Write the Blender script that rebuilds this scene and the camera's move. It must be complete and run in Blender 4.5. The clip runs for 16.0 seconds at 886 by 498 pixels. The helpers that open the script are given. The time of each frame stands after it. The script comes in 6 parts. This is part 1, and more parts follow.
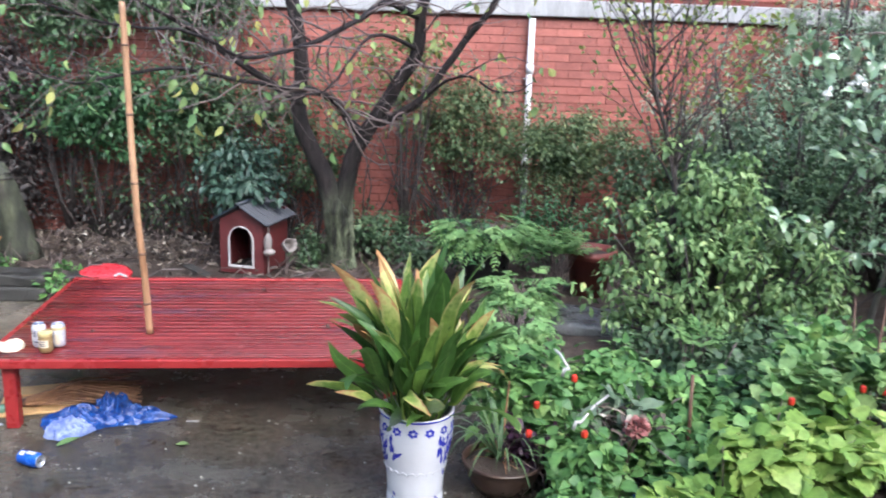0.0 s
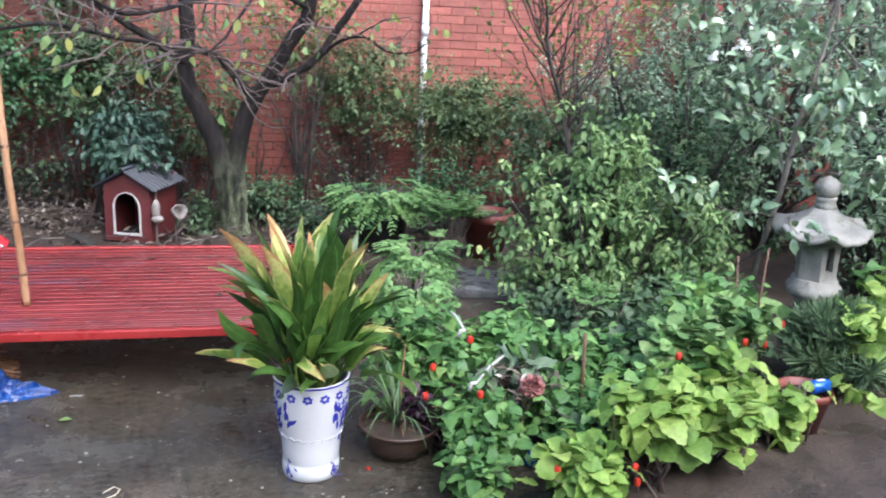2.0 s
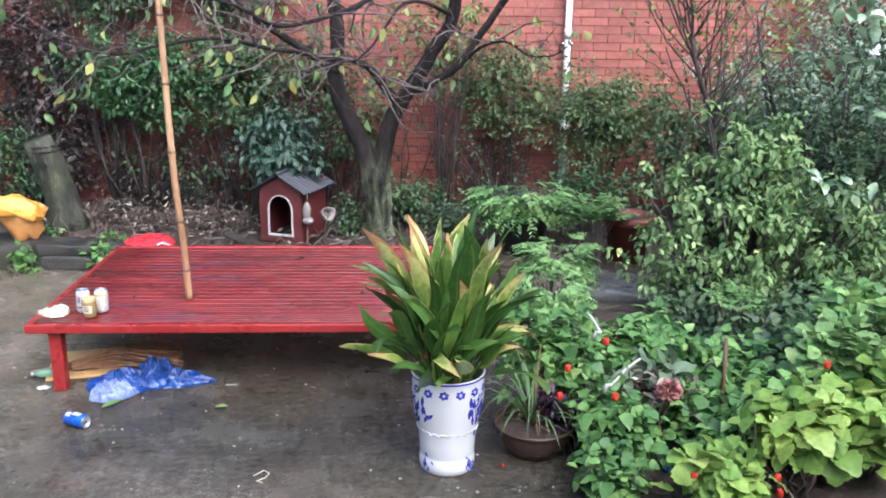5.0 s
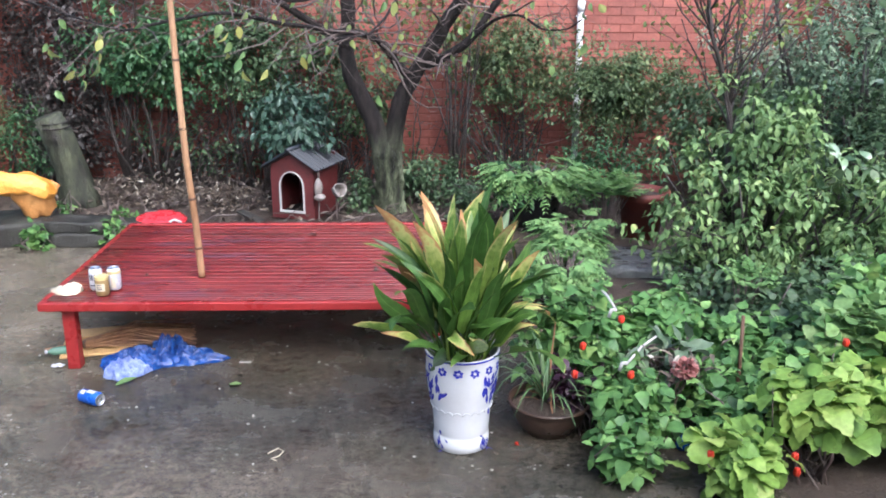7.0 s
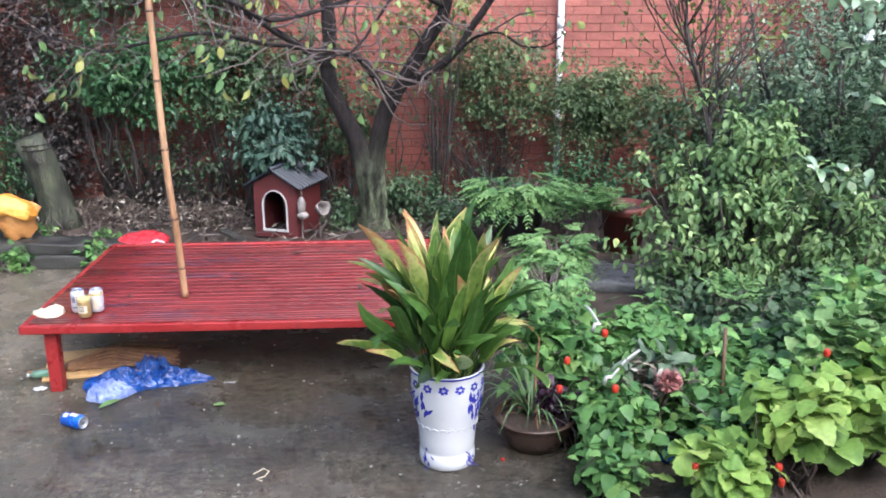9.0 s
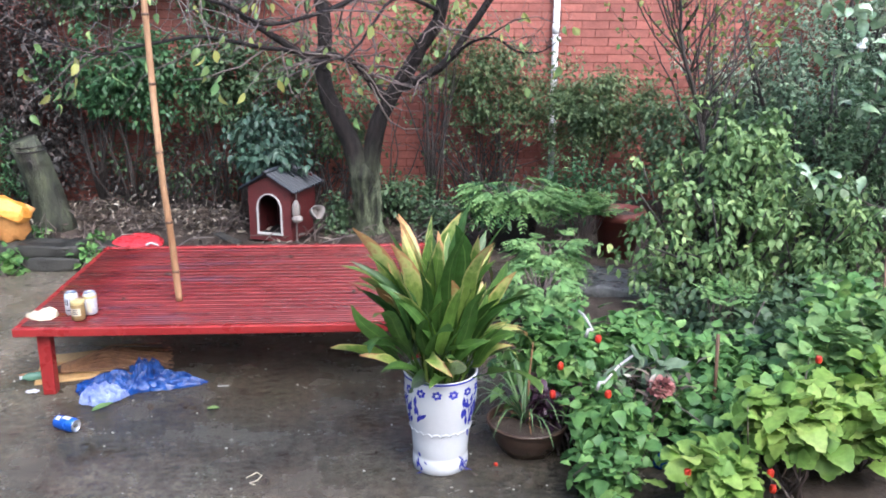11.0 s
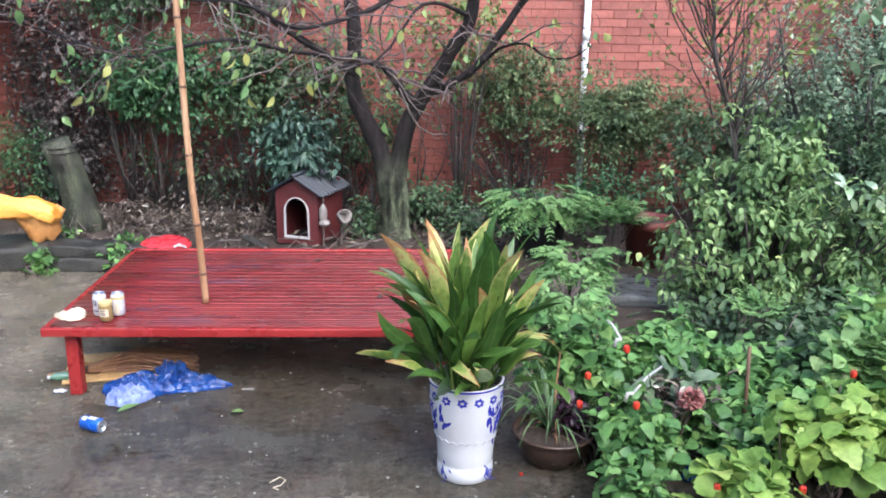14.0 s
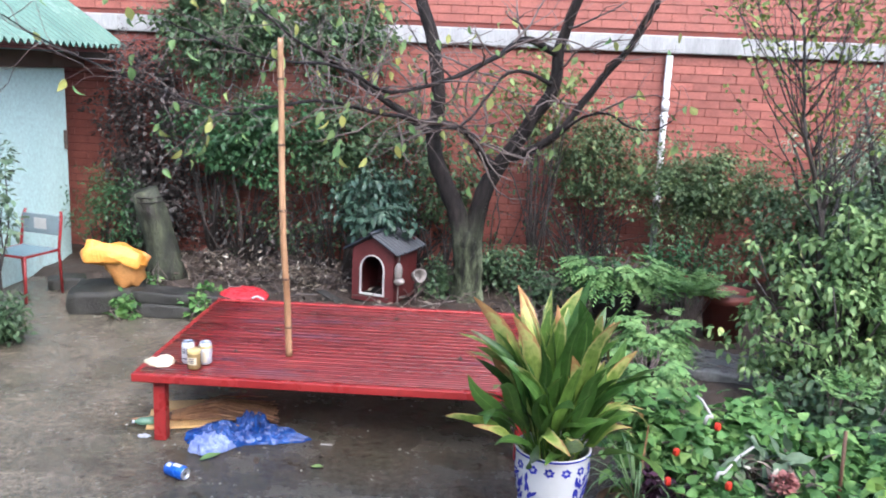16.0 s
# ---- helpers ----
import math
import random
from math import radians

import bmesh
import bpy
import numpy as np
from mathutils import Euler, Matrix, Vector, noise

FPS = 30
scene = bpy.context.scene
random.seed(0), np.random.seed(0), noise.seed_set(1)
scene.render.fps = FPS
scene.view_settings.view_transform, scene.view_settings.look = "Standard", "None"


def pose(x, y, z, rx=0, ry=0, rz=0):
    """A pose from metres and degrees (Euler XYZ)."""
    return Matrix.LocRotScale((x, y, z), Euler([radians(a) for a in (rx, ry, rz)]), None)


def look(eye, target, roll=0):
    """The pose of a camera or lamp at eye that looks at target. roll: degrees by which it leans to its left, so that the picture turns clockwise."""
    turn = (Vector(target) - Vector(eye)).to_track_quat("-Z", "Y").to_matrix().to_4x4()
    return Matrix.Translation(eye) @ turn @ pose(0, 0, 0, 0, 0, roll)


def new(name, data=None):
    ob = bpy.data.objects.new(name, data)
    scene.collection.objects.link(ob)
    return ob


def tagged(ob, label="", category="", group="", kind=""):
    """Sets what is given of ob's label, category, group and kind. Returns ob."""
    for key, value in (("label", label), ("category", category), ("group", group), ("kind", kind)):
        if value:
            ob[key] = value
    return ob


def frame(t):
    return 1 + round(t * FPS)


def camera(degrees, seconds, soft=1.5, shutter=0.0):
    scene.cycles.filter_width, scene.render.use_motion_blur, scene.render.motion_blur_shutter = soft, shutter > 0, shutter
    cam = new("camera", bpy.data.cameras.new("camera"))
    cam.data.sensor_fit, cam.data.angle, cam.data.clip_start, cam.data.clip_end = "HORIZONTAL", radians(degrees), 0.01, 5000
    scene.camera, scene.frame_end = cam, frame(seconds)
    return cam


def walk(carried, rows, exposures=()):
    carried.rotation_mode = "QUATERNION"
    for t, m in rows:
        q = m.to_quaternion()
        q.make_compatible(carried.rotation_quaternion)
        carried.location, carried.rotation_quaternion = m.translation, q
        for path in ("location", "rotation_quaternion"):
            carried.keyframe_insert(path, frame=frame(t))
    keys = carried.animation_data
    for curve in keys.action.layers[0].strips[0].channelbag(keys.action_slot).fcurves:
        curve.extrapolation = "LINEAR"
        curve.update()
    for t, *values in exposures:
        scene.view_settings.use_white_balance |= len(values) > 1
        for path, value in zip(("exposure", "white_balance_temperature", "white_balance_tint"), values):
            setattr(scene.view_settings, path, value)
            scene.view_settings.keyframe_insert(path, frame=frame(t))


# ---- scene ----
cam = camera(54.0, 16.0, soft=1.8, shutter=0.4)
PATH = [
    (0, (-0.051, -0.03, 1.887), (0.08, 1.911, 1.423), 1.9),
    (0.5, (-0.037, -0.024, 1.891), (0.236, 1.895, 1.397), 2.0),
    (1, (-0.014, -0.001, 1.869), (0.384, 1.891, 1.357), 2.2),
    (1.5, (-0.007, 0.008, 1.863), (0.418, 1.89, 1.336), 2.1),
    (2, (-0.018, 0.01, 1.863), (0.34, 1.905, 1.332), 2.8),
    (2.5, (-0.011, -0.008, 1.862), (0.265, 1.893, 1.304), 2.2),
    (3, (0.009, -0.031, 1.858), (0.299, 1.875, 1.325), 2.7),
    (3.5, (0.01, -0.048, 1.866), (0.193, 1.874, 1.344), 1.8),
    (4, (0.014, -0.062, 1.863), (0.101, 1.867, 1.343), 0.9),
    (6.5, (0.0, -0.022, 1.865), (0.009, 1.893, 1.291), 0.6),
    (7, (-0.002, -0.016, 1.863), (0.002, 1.896, 1.277), 0.4),
    (7.5, (-0.001, -0.012, 1.862), (-0.003, 1.9, 1.277), 0.3),
    (8, (-0.006, -0.018, 1.865), (-0.007, 1.898, 1.29), 0.2),
    (8.5, (0.0, -0.025, 1.865), (0.026, 1.897, 1.315), 0.1),
    (9, (0.002, -0.027, 1.871), (0.042, 1.895, 1.32), -0.1),
    (11.5, (0.002, -0.034, 1.878), (0.056, 1.893, 1.343), 0.4),
    (12, (-0.009, -0.03, 1.878), (0.005, 1.901, 1.357), 1.1),
    (12.5, (-0.018, -0.025, 1.878), (-0.026, 1.906, 1.356), 1.1),
    (13, (-0.02, -0.018, 1.876), (-0.053, 1.91, 1.345), 1.0),
    (13.5, (-0.017, -0.01, 1.874), (-0.044, 1.917, 1.341), 0.8),
    (14, (-0.007, -0.004, 1.873), (-0.012, 1.924, 1.342), 0.7),
    (14.5, (-0.014, -0.007, 1.877), (-0.033, 1.927, 1.368), 0.8),
    (15, (-0.035, -0.017, 1.886), (-0.108, 1.927, 1.421), 1.4),
    (15.5, (-0.11, -0.023, 1.896), (-0.198, 1.928, 1.467), 1.9),
    (16, (-0.168, -0.036, 1.893), (-0.301, 1.919, 1.493), 2.5),
]
walk(cam, [(t, look(eye, target, roll)) for t, eye, target, roll in PATH], exposures=[(0, 1.84, 5400, 11), (16, 1.84, 5400, 11)])

# ---- sky and daylight: an overcast, rainy day ----
SUN_TURN, SUN_HEIGHT = 155.0, 47.0
world = bpy.data.worlds.new("rain_sky")
scene.world = world
world.use_nodes = True
wt = world.node_tree
sky = wt.nodes.new("ShaderNodeTexSky")
sky.sky_type, sky.sun_disc = "NISHITA", False
sky.sun_elevation, sky.sun_rotation = radians(SUN_HEIGHT), radians(SUN_TURN)
sky.air_density, sky.dust_density, sky.ozone_density = 1.0, 6.0, 1.0
wt.links.new(sky.outputs[0], wt.nodes["Background"].inputs[0])
wt.nodes["Background"].inputs[1].default_value = 0.13
sun = new("sun", bpy.data.lights.new("sun", "SUN"))
sun.data.energy, sun.data.angle, sun.data.color = 0.9, radians(60), (1.0, 0.97, 0.92)
sun.matrix_basis = pose(0, 0, 12, 90 - SUN_HEIGHT, 0, 180 - SUN_TURN)


# ---- materials ----
def nodes_of(name):
    m = bpy.data.materials.new(name)
    m.use_nodes = True
    return m, m.node_tree, m.node_tree.nodes["Principled BSDF"]


def node(nt, kind, links=(), **values):
    n = nt.nodes.new(kind)
    for key, value in values.items():
        n.inputs[key.replace("_", " ")].default_value = value
    for key, socket in links:
        nt.links.new(socket, n.inputs[key])
    return n


def ramp(nt, fac, stops):
    r = nt.nodes.new("ShaderNodeValToRGB")
    e = r.color_ramp.elements
    while len(e) < len(stops):
        e.new(0.5)
    for k, (at, c) in enumerate(stops):
        e[k].position, e[k].color = at, (*c, 1)
    nt.links.new(fac, r.inputs[0])
    return r.outputs[0]


def blend(nt, fac, a, b, how="MIX"):
    n = nt.nodes.new("ShaderNodeMix")
    n.data_type, n.blend_type = "RGBA", how
    for socket, value in ((n.inputs[0], fac), (n.inputs[6], a), (n.inputs[7], b)):
        if isinstance(value, (int, float)):
            socket.default_value = value
        elif isinstance(value, tuple):
            socket.default_value = (*value, 1)
        else:
            nt.links.new(value, socket)
    return n.outputs[2]


def span(nt, value, lo, hi, a=0.3, b=0.7):
    n = node(nt, "ShaderNodeMapRange", [("Value", value)])
    for key, v in ((1, a), (2, b), (3, lo), (4, hi)):
        n.inputs[key].default_value = v
    return n.outputs[0]


def surface(name, dark, light, scale=3.0, grain=60.0, rough=(0.35, 0.7), bump=0.3, stain=None, stain_scale=1.2, stain_at=0.58,
            stretch=(1, 1, 1), vary=0.0, metal=0.0, where="Object", depth=0.004, coat=0.0, mottle=0.55):
    """A weathered surface: broad colour patches, fine grain, stains, uneven gloss and relief."""
    m, nt, bsdf = nodes_of(name)
    if where == "World":
        place = nt.nodes.new("ShaderNodeNewGeometry").outputs["Position"]
    else:
        place = nt.nodes.new("ShaderNodeTexCoord").outputs["Object"]
    info = nt.nodes.new("ShaderNodeObjectInfo")
    push = node(nt, "ShaderNodeVectorMath", [(0, place), (1, info.outputs["Random"])])
    push.operation = "ADD"
    at = node(nt, "ShaderNodeMapping", [("Vector", push.outputs[0] if where == "Object" else place)], Scale=stretch)
    broad = node(nt, "ShaderNodeTexNoise", [("Vector", at.outputs[0])], Scale=scale, Detail=6.0, Roughness=0.6)
    fine = node(nt, "ShaderNodeTexNoise", [("Vector", at.outputs[0])], Scale=grain, Detail=4.0, Roughness=0.65)
    colour = ramp(nt, broad.outputs[0], [(0.3, dark), (0.7, light)])
    colour = blend(nt, mottle, colour, ramp(nt, fine.outputs[0], [(0.25, (0.55, 0.55, 0.55)), (0.75, (1.35, 1.35, 1.35))]), "MULTIPLY")
    if stain:
        spots = node(nt, "ShaderNodeTexNoise", [("Vector", at.outputs[0])], Scale=stain_scale, Detail=7.0, Roughness=0.7)
        colour = blend(nt, span(nt, spots.outputs[0], 0.0, 0.85, stain_at, stain_at + 0.12), colour, stain)
    if vary:
        hsv = node(nt, "ShaderNodeHueSaturation", [("Color", colour), ("Value", span(nt, info.outputs["Random"], 1 - vary, 1 + vary, 0, 1))])
        colour = hsv.outputs[0]
    nt.links.new(colour, bsdf.inputs["Base Color"])
    nt.links.new(span(nt, broad.outputs[0], rough[0], rough[1], 0.35, 0.65), bsdf.inputs["Roughness"])
    bsdf.inputs["Metallic"].default_value = metal
    bsdf.inputs["Coat Weight"].default_value = coat
    bsdf.inputs["Coat Roughness"].default_value = 0.12
    rel = node(nt, "ShaderNodeBump", [("Height", fine.outputs[0])], Strength=bump, Distance=depth)
    nt.links.new(rel.outputs[0], bsdf.inputs["Normal"])
    return m


def leafy(name, stops, rough=0.35, through_light=0.3, tip=None, seed_by="island", shine=0.4):
    """Wet leaves: every leaf has a tone of its own, a finer mottle and some light through the blade."""
    m, nt, bsdf = nodes_of(name)
    if seed_by == "island":
        rnd = nt.nodes.new("ShaderNodeNewGeometry").outputs["Random Per Island"]
    else:
        rnd = nt.nodes.new("ShaderNodeObjectInfo").outputs["Random"]
    place = nt.nodes.new("ShaderNodeTexCoord")
    mottle = node(nt, "ShaderNodeTexNoise", [("Vector", place.outputs["Object"])], Scale=35.0, Detail=5.0)
    tone = rnd
    if seed_by == "island":
        drift = node(nt, "ShaderNodeTexNoise", [("Vector", place.outputs["Object"])], Scale=5.5, Detail=3.0)
        both = node(nt, "ShaderNodeMath", [(0, span(nt, rnd, 0, 0.55, 0, 1)), (1, span(nt, drift.outputs[0], 0, 0.45, 0.34, 0.66))])
        tone = both.outputs[0]
    bsdf.inputs["Specular IOR Level"].default_value = shine
    colour = ramp(nt, tone, stops)
    colour = blend(nt, 0.6, colour, ramp(nt, mottle.outputs[0], [(0.3, (0.6, 0.62, 0.55)), (0.7, (1.3, 1.3, 1.25))]), "MULTIPLY")
    if tip:
        sep = node(nt, "ShaderNodeSeparateXYZ", [("Vector", place.outputs["UV"])])
        along = node(nt, "ShaderNodeMath", [(0, sep.outputs["Y"]), (1, span(nt, mottle.outputs[0], -0.09, 0.09, 0.25, 0.75))])
        rim = node(nt, "ShaderNodeMath", [(0, sep.outputs["X"])])
        rim.operation, rim.inputs[1].default_value = "SUBTRACT", 0.5
        rim2 = node(nt, "ShaderNodeMath", [(0, rim.outputs[0])])
        rim2.operation = "ABSOLUTE"
        edge = node(nt, "ShaderNodeMath", [(0, along.outputs[0]), (1, span(nt, rim2.outputs[0], 0, 0.22, 0.3, 0.5))])
        own = node(nt, "ShaderNodeMath", [(0, edge.outputs[0]), (1, span(nt, rnd, -0.62, 0.16, 0.05, 1))])
        rib = node(nt, "ShaderNodeMapping", [("Vector", place.outputs["UV"])], Scale=(26, 1.6, 1))
        vein = node(nt, "ShaderNodeTexNoise", [("Vector", rib.outputs[0])], Scale=1.0, Detail=4.0, Roughness=0.6)
        colour = blend(nt, 0.8, colour, ramp(nt, vein.outputs[0], [(0.32, (0.62, 0.66, 0.6)), (0.68, (1.4, 1.34, 1.3))]), "MULTIPLY")
        colour = blend(nt, span(nt, rim2.outputs[0], 0.35, 0, 0.0, 0.05), colour, (0.24, 0.33, 0.1))
        colour = blend(nt, span(nt, own.outputs[0], 0, 0.9, 0.72, 0.9), colour, (0.52, 0.50, 0.17))
        colour = blend(nt, span(nt, own.outputs[0], 0, 0.9, 0.91, 0.99), colour, tip)
    nt.links.new(colour, bsdf.inputs["Base Color"])
    bsdf.inputs["Roughness"].default_value = rough
    thin = node(nt, "ShaderNodeBsdfTranslucent", [("Color", colour)])
    mix = node(nt, "ShaderNodeMixShader", [(1, bsdf.outputs[0]), (2, thin.outputs[0])], Fac=through_light)
    nt.links.new(mix.outputs[0], nt.nodes["Material Output"].inputs[0])
    return m


def plain(name, colour, rough=0.4, metal=0.0, grain=0.12):
    return surface(name, tuple(c * (1 - grain) for c in colour), tuple(min(1, c * (1 + grain)) for c in colour), 12, 90,
                   (max(0.05, rough - 0.1), rough + 0.1), 0.1, metal=metal, depth=0.002, mottle=0.12)


def wet_ground():
    """Old concrete under rain: grit, mud washed over it, and smooth shining films of water."""
    m, nt, bsdf = nodes_of("wet_concrete")
    place = nt.nodes.new("ShaderNodeNewGeometry").outputs["Position"]
    tex = lambda s_, d=6.0, r=0.6: node(nt, "ShaderNodeTexNoise", [("Vector", place)], Scale=s_, Detail=d, Roughness=r).outputs[0]
    mid, fine, grit = tex(3.2, 8, 0.68), tex(26, 6, 0.7), tex(120, 3, 0.6)
    colour = ramp(nt, mid, [(0.3, (0.022, 0.020, 0.015)), (0.5, (0.044, 0.040, 0.031)), (0.75, (0.095, 0.088, 0.072))])
    mud = tex(1.3, 7, 0.62)
    colour = blend(nt, span(nt, mud, 0, 0.75, 0.40, 0.68), colour, (0.078, 0.057, 0.039))
    xyz = node(nt, "ShaderNodeSeparateXYZ", [("Vector", place)])
    torn = span(nt, tex(1.7, 8, 0.65), -0.45, 0.45, 0.3, 0.7)
    side = node(nt, "ShaderNodeMath", [(0, xyz.outputs["X"]), (1, torn)])
    near = node(nt, "ShaderNodeMath", [(0, xyz.outputs["Y"]), (1, torn)])
    # wet sheen on the nearest ground, painted in as a paler colour
    front = node(nt, "ShaderNodeMath", [(0, span(nt, near.outputs[0], 0.7, 0, 2.6, 3.4)), (1, span(nt, xyz.outputs["X"], 1, 0, -0.5, 0.2))])
    front.operation = "MULTIPLY"
    mud_sheen = node(nt, "ShaderNodeMath", [(0, span(nt, side.outputs[0], 0.85, 0, -2.3, -1.5)), (1, front.outputs[0])])
    mud_sheen.operation = "MAXIMUM"
    # one pale brown for the mud at the left and the painted sheen in front
    colour = blend(nt, mud_sheen.outputs[0], colour, ramp(nt, tex(4.5, 8, 0.7), [(0.3, (0.085, 0.072, 0.054)), (0.7, (0.205, 0.172, 0.13))]))
    green = tex(2.1, 7, 0.7)
    colour = blend(nt, span(nt, green, 0, 0.5, 0.5, 0.75), colour, (0.036, 0.041, 0.023))
    colour = blend(nt, 0.7, colour, ramp(nt, fine, [(0.34, (0.38, 0.38, 0.36)), (0.66, (1.6, 1.6, 1.58))]), "MULTIPLY")
    colour = blend(nt, 0.6, colour, ramp(nt, grit, [(0.3, (0.45, 0.45, 0.45)), (0.72, (1.7, 1.7, 1.65))]), "MULTIPLY")
    nt.links.new(colour, bsdf.inputs["Base Color"])
    nt.links.new(span(nt, mid, 0.10, 0.36, 0.36, 0.66), bsdf.inputs["Roughness"])
    both = node(nt, "ShaderNodeMath", [(0, fine), (1, grit)])
    relief = node(nt, "ShaderNodeMath", [(0, both.outputs[0]), (1, span(nt, mid, 0.15, 1.0, 0.4, 0.58))])
    relief.operation = "MULTIPLY"
    rel = node(nt, "ShaderNodeBump", [("Height", relief.outputs[0])], Strength=0.8, Distance=0.01)
    nt.links.new(rel.outputs[0], bsdf.inputs["Normal"])
    return m


M_CONCRETE = wet_ground()
M_UNSEEN_WALL = surface("plain_dark_render", (0.12, 0.115, 0.105), (0.2, 0.19, 0.175), 2, 50, (0.6, 0.9), 0.3, where="World")
M_SOIL = surface("wet_soil", (0.022, 0.015, 0.010), (0.07, 0.048, 0.034), 6, 50, (0.45, 0.85), 0.9, where="World", depth=0.02)
M_BRICK = surface("painted_red_brick", (0.205, 0.06, 0.043), (0.31, 0.105, 0.076), 5, 45, (0.45, 0.75), 0.5, vary=0.16,
                  stain=(0.20, 0.045, 0.03), stain_scale=3.0, stain_at=0.6)
M_BRICK_FAR = surface("painted_red_brick_rows", (0.205, 0.06, 0.043), (0.31, 0.105, 0.076), 5, 45, (0.45, 0.75), 0.5, where="World",
                      stain=(0.17, 0.04, 0.03), stain_scale=2.0, stain_at=0.56)
M_MORTAR = surface("red_painted_mortar", (0.10, 0.022, 0.015), (0.17, 0.04, 0.025), 8, 80, (0.6, 0.9), 0.6, where="World")
M_BEAM = surface("weathered_white_concrete", (0.21, 0.208, 0.205), (0.36, 0.355, 0.35), 4, 50, (0.5, 0.8), 0.4, stain=(0.22, 0.21, 0.19),
                 stain_scale=5, stretch=(1.5, 1, 0.25), where="World")
M_PIPE = surface("dirty_white_pipe", (0.5, 0.5, 0.49), (0.72, 0.72, 0.71), 6, 60, (0.3, 0.5), 0.15, stain=(0.2, 0.19, 0.15), stain_scale=7)
M_RED_PAINT = surface("red_gloss_paint_on_bamboo", (0.095, 0.008, 0.008), (0.18, 0.017, 0.015), 4, 55, (0.2, 0.38), 0.25,
                      stain=(0.05, 0.03, 0.05), stain_scale=2.4, stain_at=0.54, stretch=(0.45, 2.2, 1), vary=0.22, where="World", coat=0.15)
M_RED_STEEL = surface("red_painted_steel", (0.20, 0.013, 0.014), (0.28, 0.024, 0.022), 3, 60, (0.2, 0.4), 0.2, stain=(0.09, 0.012, 0.012), stain_scale=3, mottle=0.25)
M_BAMBOO = surface("dry_bamboo", (0.22, 0.115, 0.055), (0.40, 0.235, 0.125), 5, 40, (0.35, 0.6), 0.3, stain=(0.2, 0.09, 0.04), stain_scale=4, stretch=(3, 3, 0.4))
M_NODE = surface("dark_bamboo_joint", (0.07, 0.035, 0.02), (0.13, 0.07, 0.04), 20, 90, (0.5, 0.8), 0.3)
M_PORCELAIN = surface("white_glazed_porcelain", (0.53, 0.545, 0.56), (0.61, 0.62, 0.635), 3, 30, (0.08, 0.2), 0.04, stain=(0.6, 0.59, 0.56),
                      stain_scale=3, stain_at=0.7, depth=0.002, mottle=0.06)
M_BLUE = surface("cobalt_glaze", (0.02, 0.022, 0.26), (0.06, 0.065, 0.42), 30, 90, (0.1, 0.25), 0.05)
M_BARK = surface("wet_bark", (0.018, 0.014, 0.012), (0.06, 0.048, 0.042), 7, 45, (0.35, 0.7), 0.9, stretch=(2, 2, 0.5), depth=0.015)
M_TRUNK = surface("mossy_bark", (0.003, 0.003, 0.0025), (0.075, 0.082, 0.045), 9, 26, (0.5, 0.85), 1.0, stain=(0.022, 0.015, 0.014), stain_scale=3.4, stain_at=0.48, mottle=0.9,
                  stretch=(1.3, 1.3, 0.6), depth=0.02)


def tree_bark():
    """Black wet bark, with grey-green algae on the old trunk that thins out upwards."""
    m, nt, bsdf = nodes_of("tree_bark")
    geo = nt.nodes.new("ShaderNodeNewGeometry").outputs["Position"]
    at = node(nt, "ShaderNodeMapping", [("Vector", geo)], Scale=(2, 2, 0.5)).outputs[0]
    fine = node(nt, "ShaderNodeTexNoise", [("Vector", at)], Scale=13.0, Detail=8.0, Roughness=0.78).outputs[0]
    mid = node(nt, "ShaderNodeTexNoise", [("Vector", at)], Scale=6.0, Detail=6.0, Roughness=0.65).outputs[0]
    dark = ramp(nt, mid, [(0.3, (0.009, 0.007, 0.0065)), (0.7, (0.028, 0.022, 0.02))])
    moss = ramp(nt, mid, [(0.36, (0.012, 0.012, 0.009)), (0.5, (0.07, 0.08, 0.045)), (0.64, (0.26, 0.29, 0.18))])
    z = node(nt, "ShaderNodeSeparateXYZ", [("Vector", geo)]).outputs["Z"]
    high = node(nt, "ShaderNodeMath", [(0, z), (1, span(nt, mid, -0.22, 0.22, 0.3, 0.7))]).outputs[0]
    colour = blend(nt, span(nt, high, 0, 1, 0.36, 0.8), moss, dark)
    colour = blend(nt, 0.85, colour, ramp(nt, fine, [(0.36, (0.3, 0.3, 0.3)), (0.64, (1.7, 1.7, 1.7))]), "MULTIPLY")
    nt.links.new(colour, bsdf.inputs["Base Color"])
    nt.links.new(span(nt, mid, 0.4, 0.75), bsdf.inputs["Roughness"])
    bsdf.inputs["Specular IOR Level"].default_value = 0.25
    nt.links.new(node(nt, "ShaderNodeBump", [("Height", fine)], Strength=1.0, Distance=0.03).outputs[0], bsdf.inputs["Normal"])
    return m


M_TREE = tree_bark()
M_TWIG = surface("grey_brown_twig", (0.05, 0.036, 0.032), (0.15, 0.115, 0.10), 12, 60, (0.35, 0.6), 0.4)
M_STEM = surface("pale_grey_stem", (0.11, 0.095, 0.075), (0.24, 0.215, 0.17), 9, 50, (0.45, 0.7), 0.5, stretch=(2, 2, 0.5))
M_STONE = surface("grey_granite", (0.17, 0.165, 0.145), (0.37, 0.355, 0.315), 7, 140, (0.5, 0.8), 0.9, stain=(0.11, 0.115, 0.08), stain_scale=7, stain_at=0.52)
M_SLAB = surface("old_wet_stone", (0.013, 0.012, 0.010), (0.045, 0.042, 0.035), 5, 60, (0.45, 0.75), 0.9, stain=(0.05, 0.065, 0.03), stain_scale=4, depth=0.01)
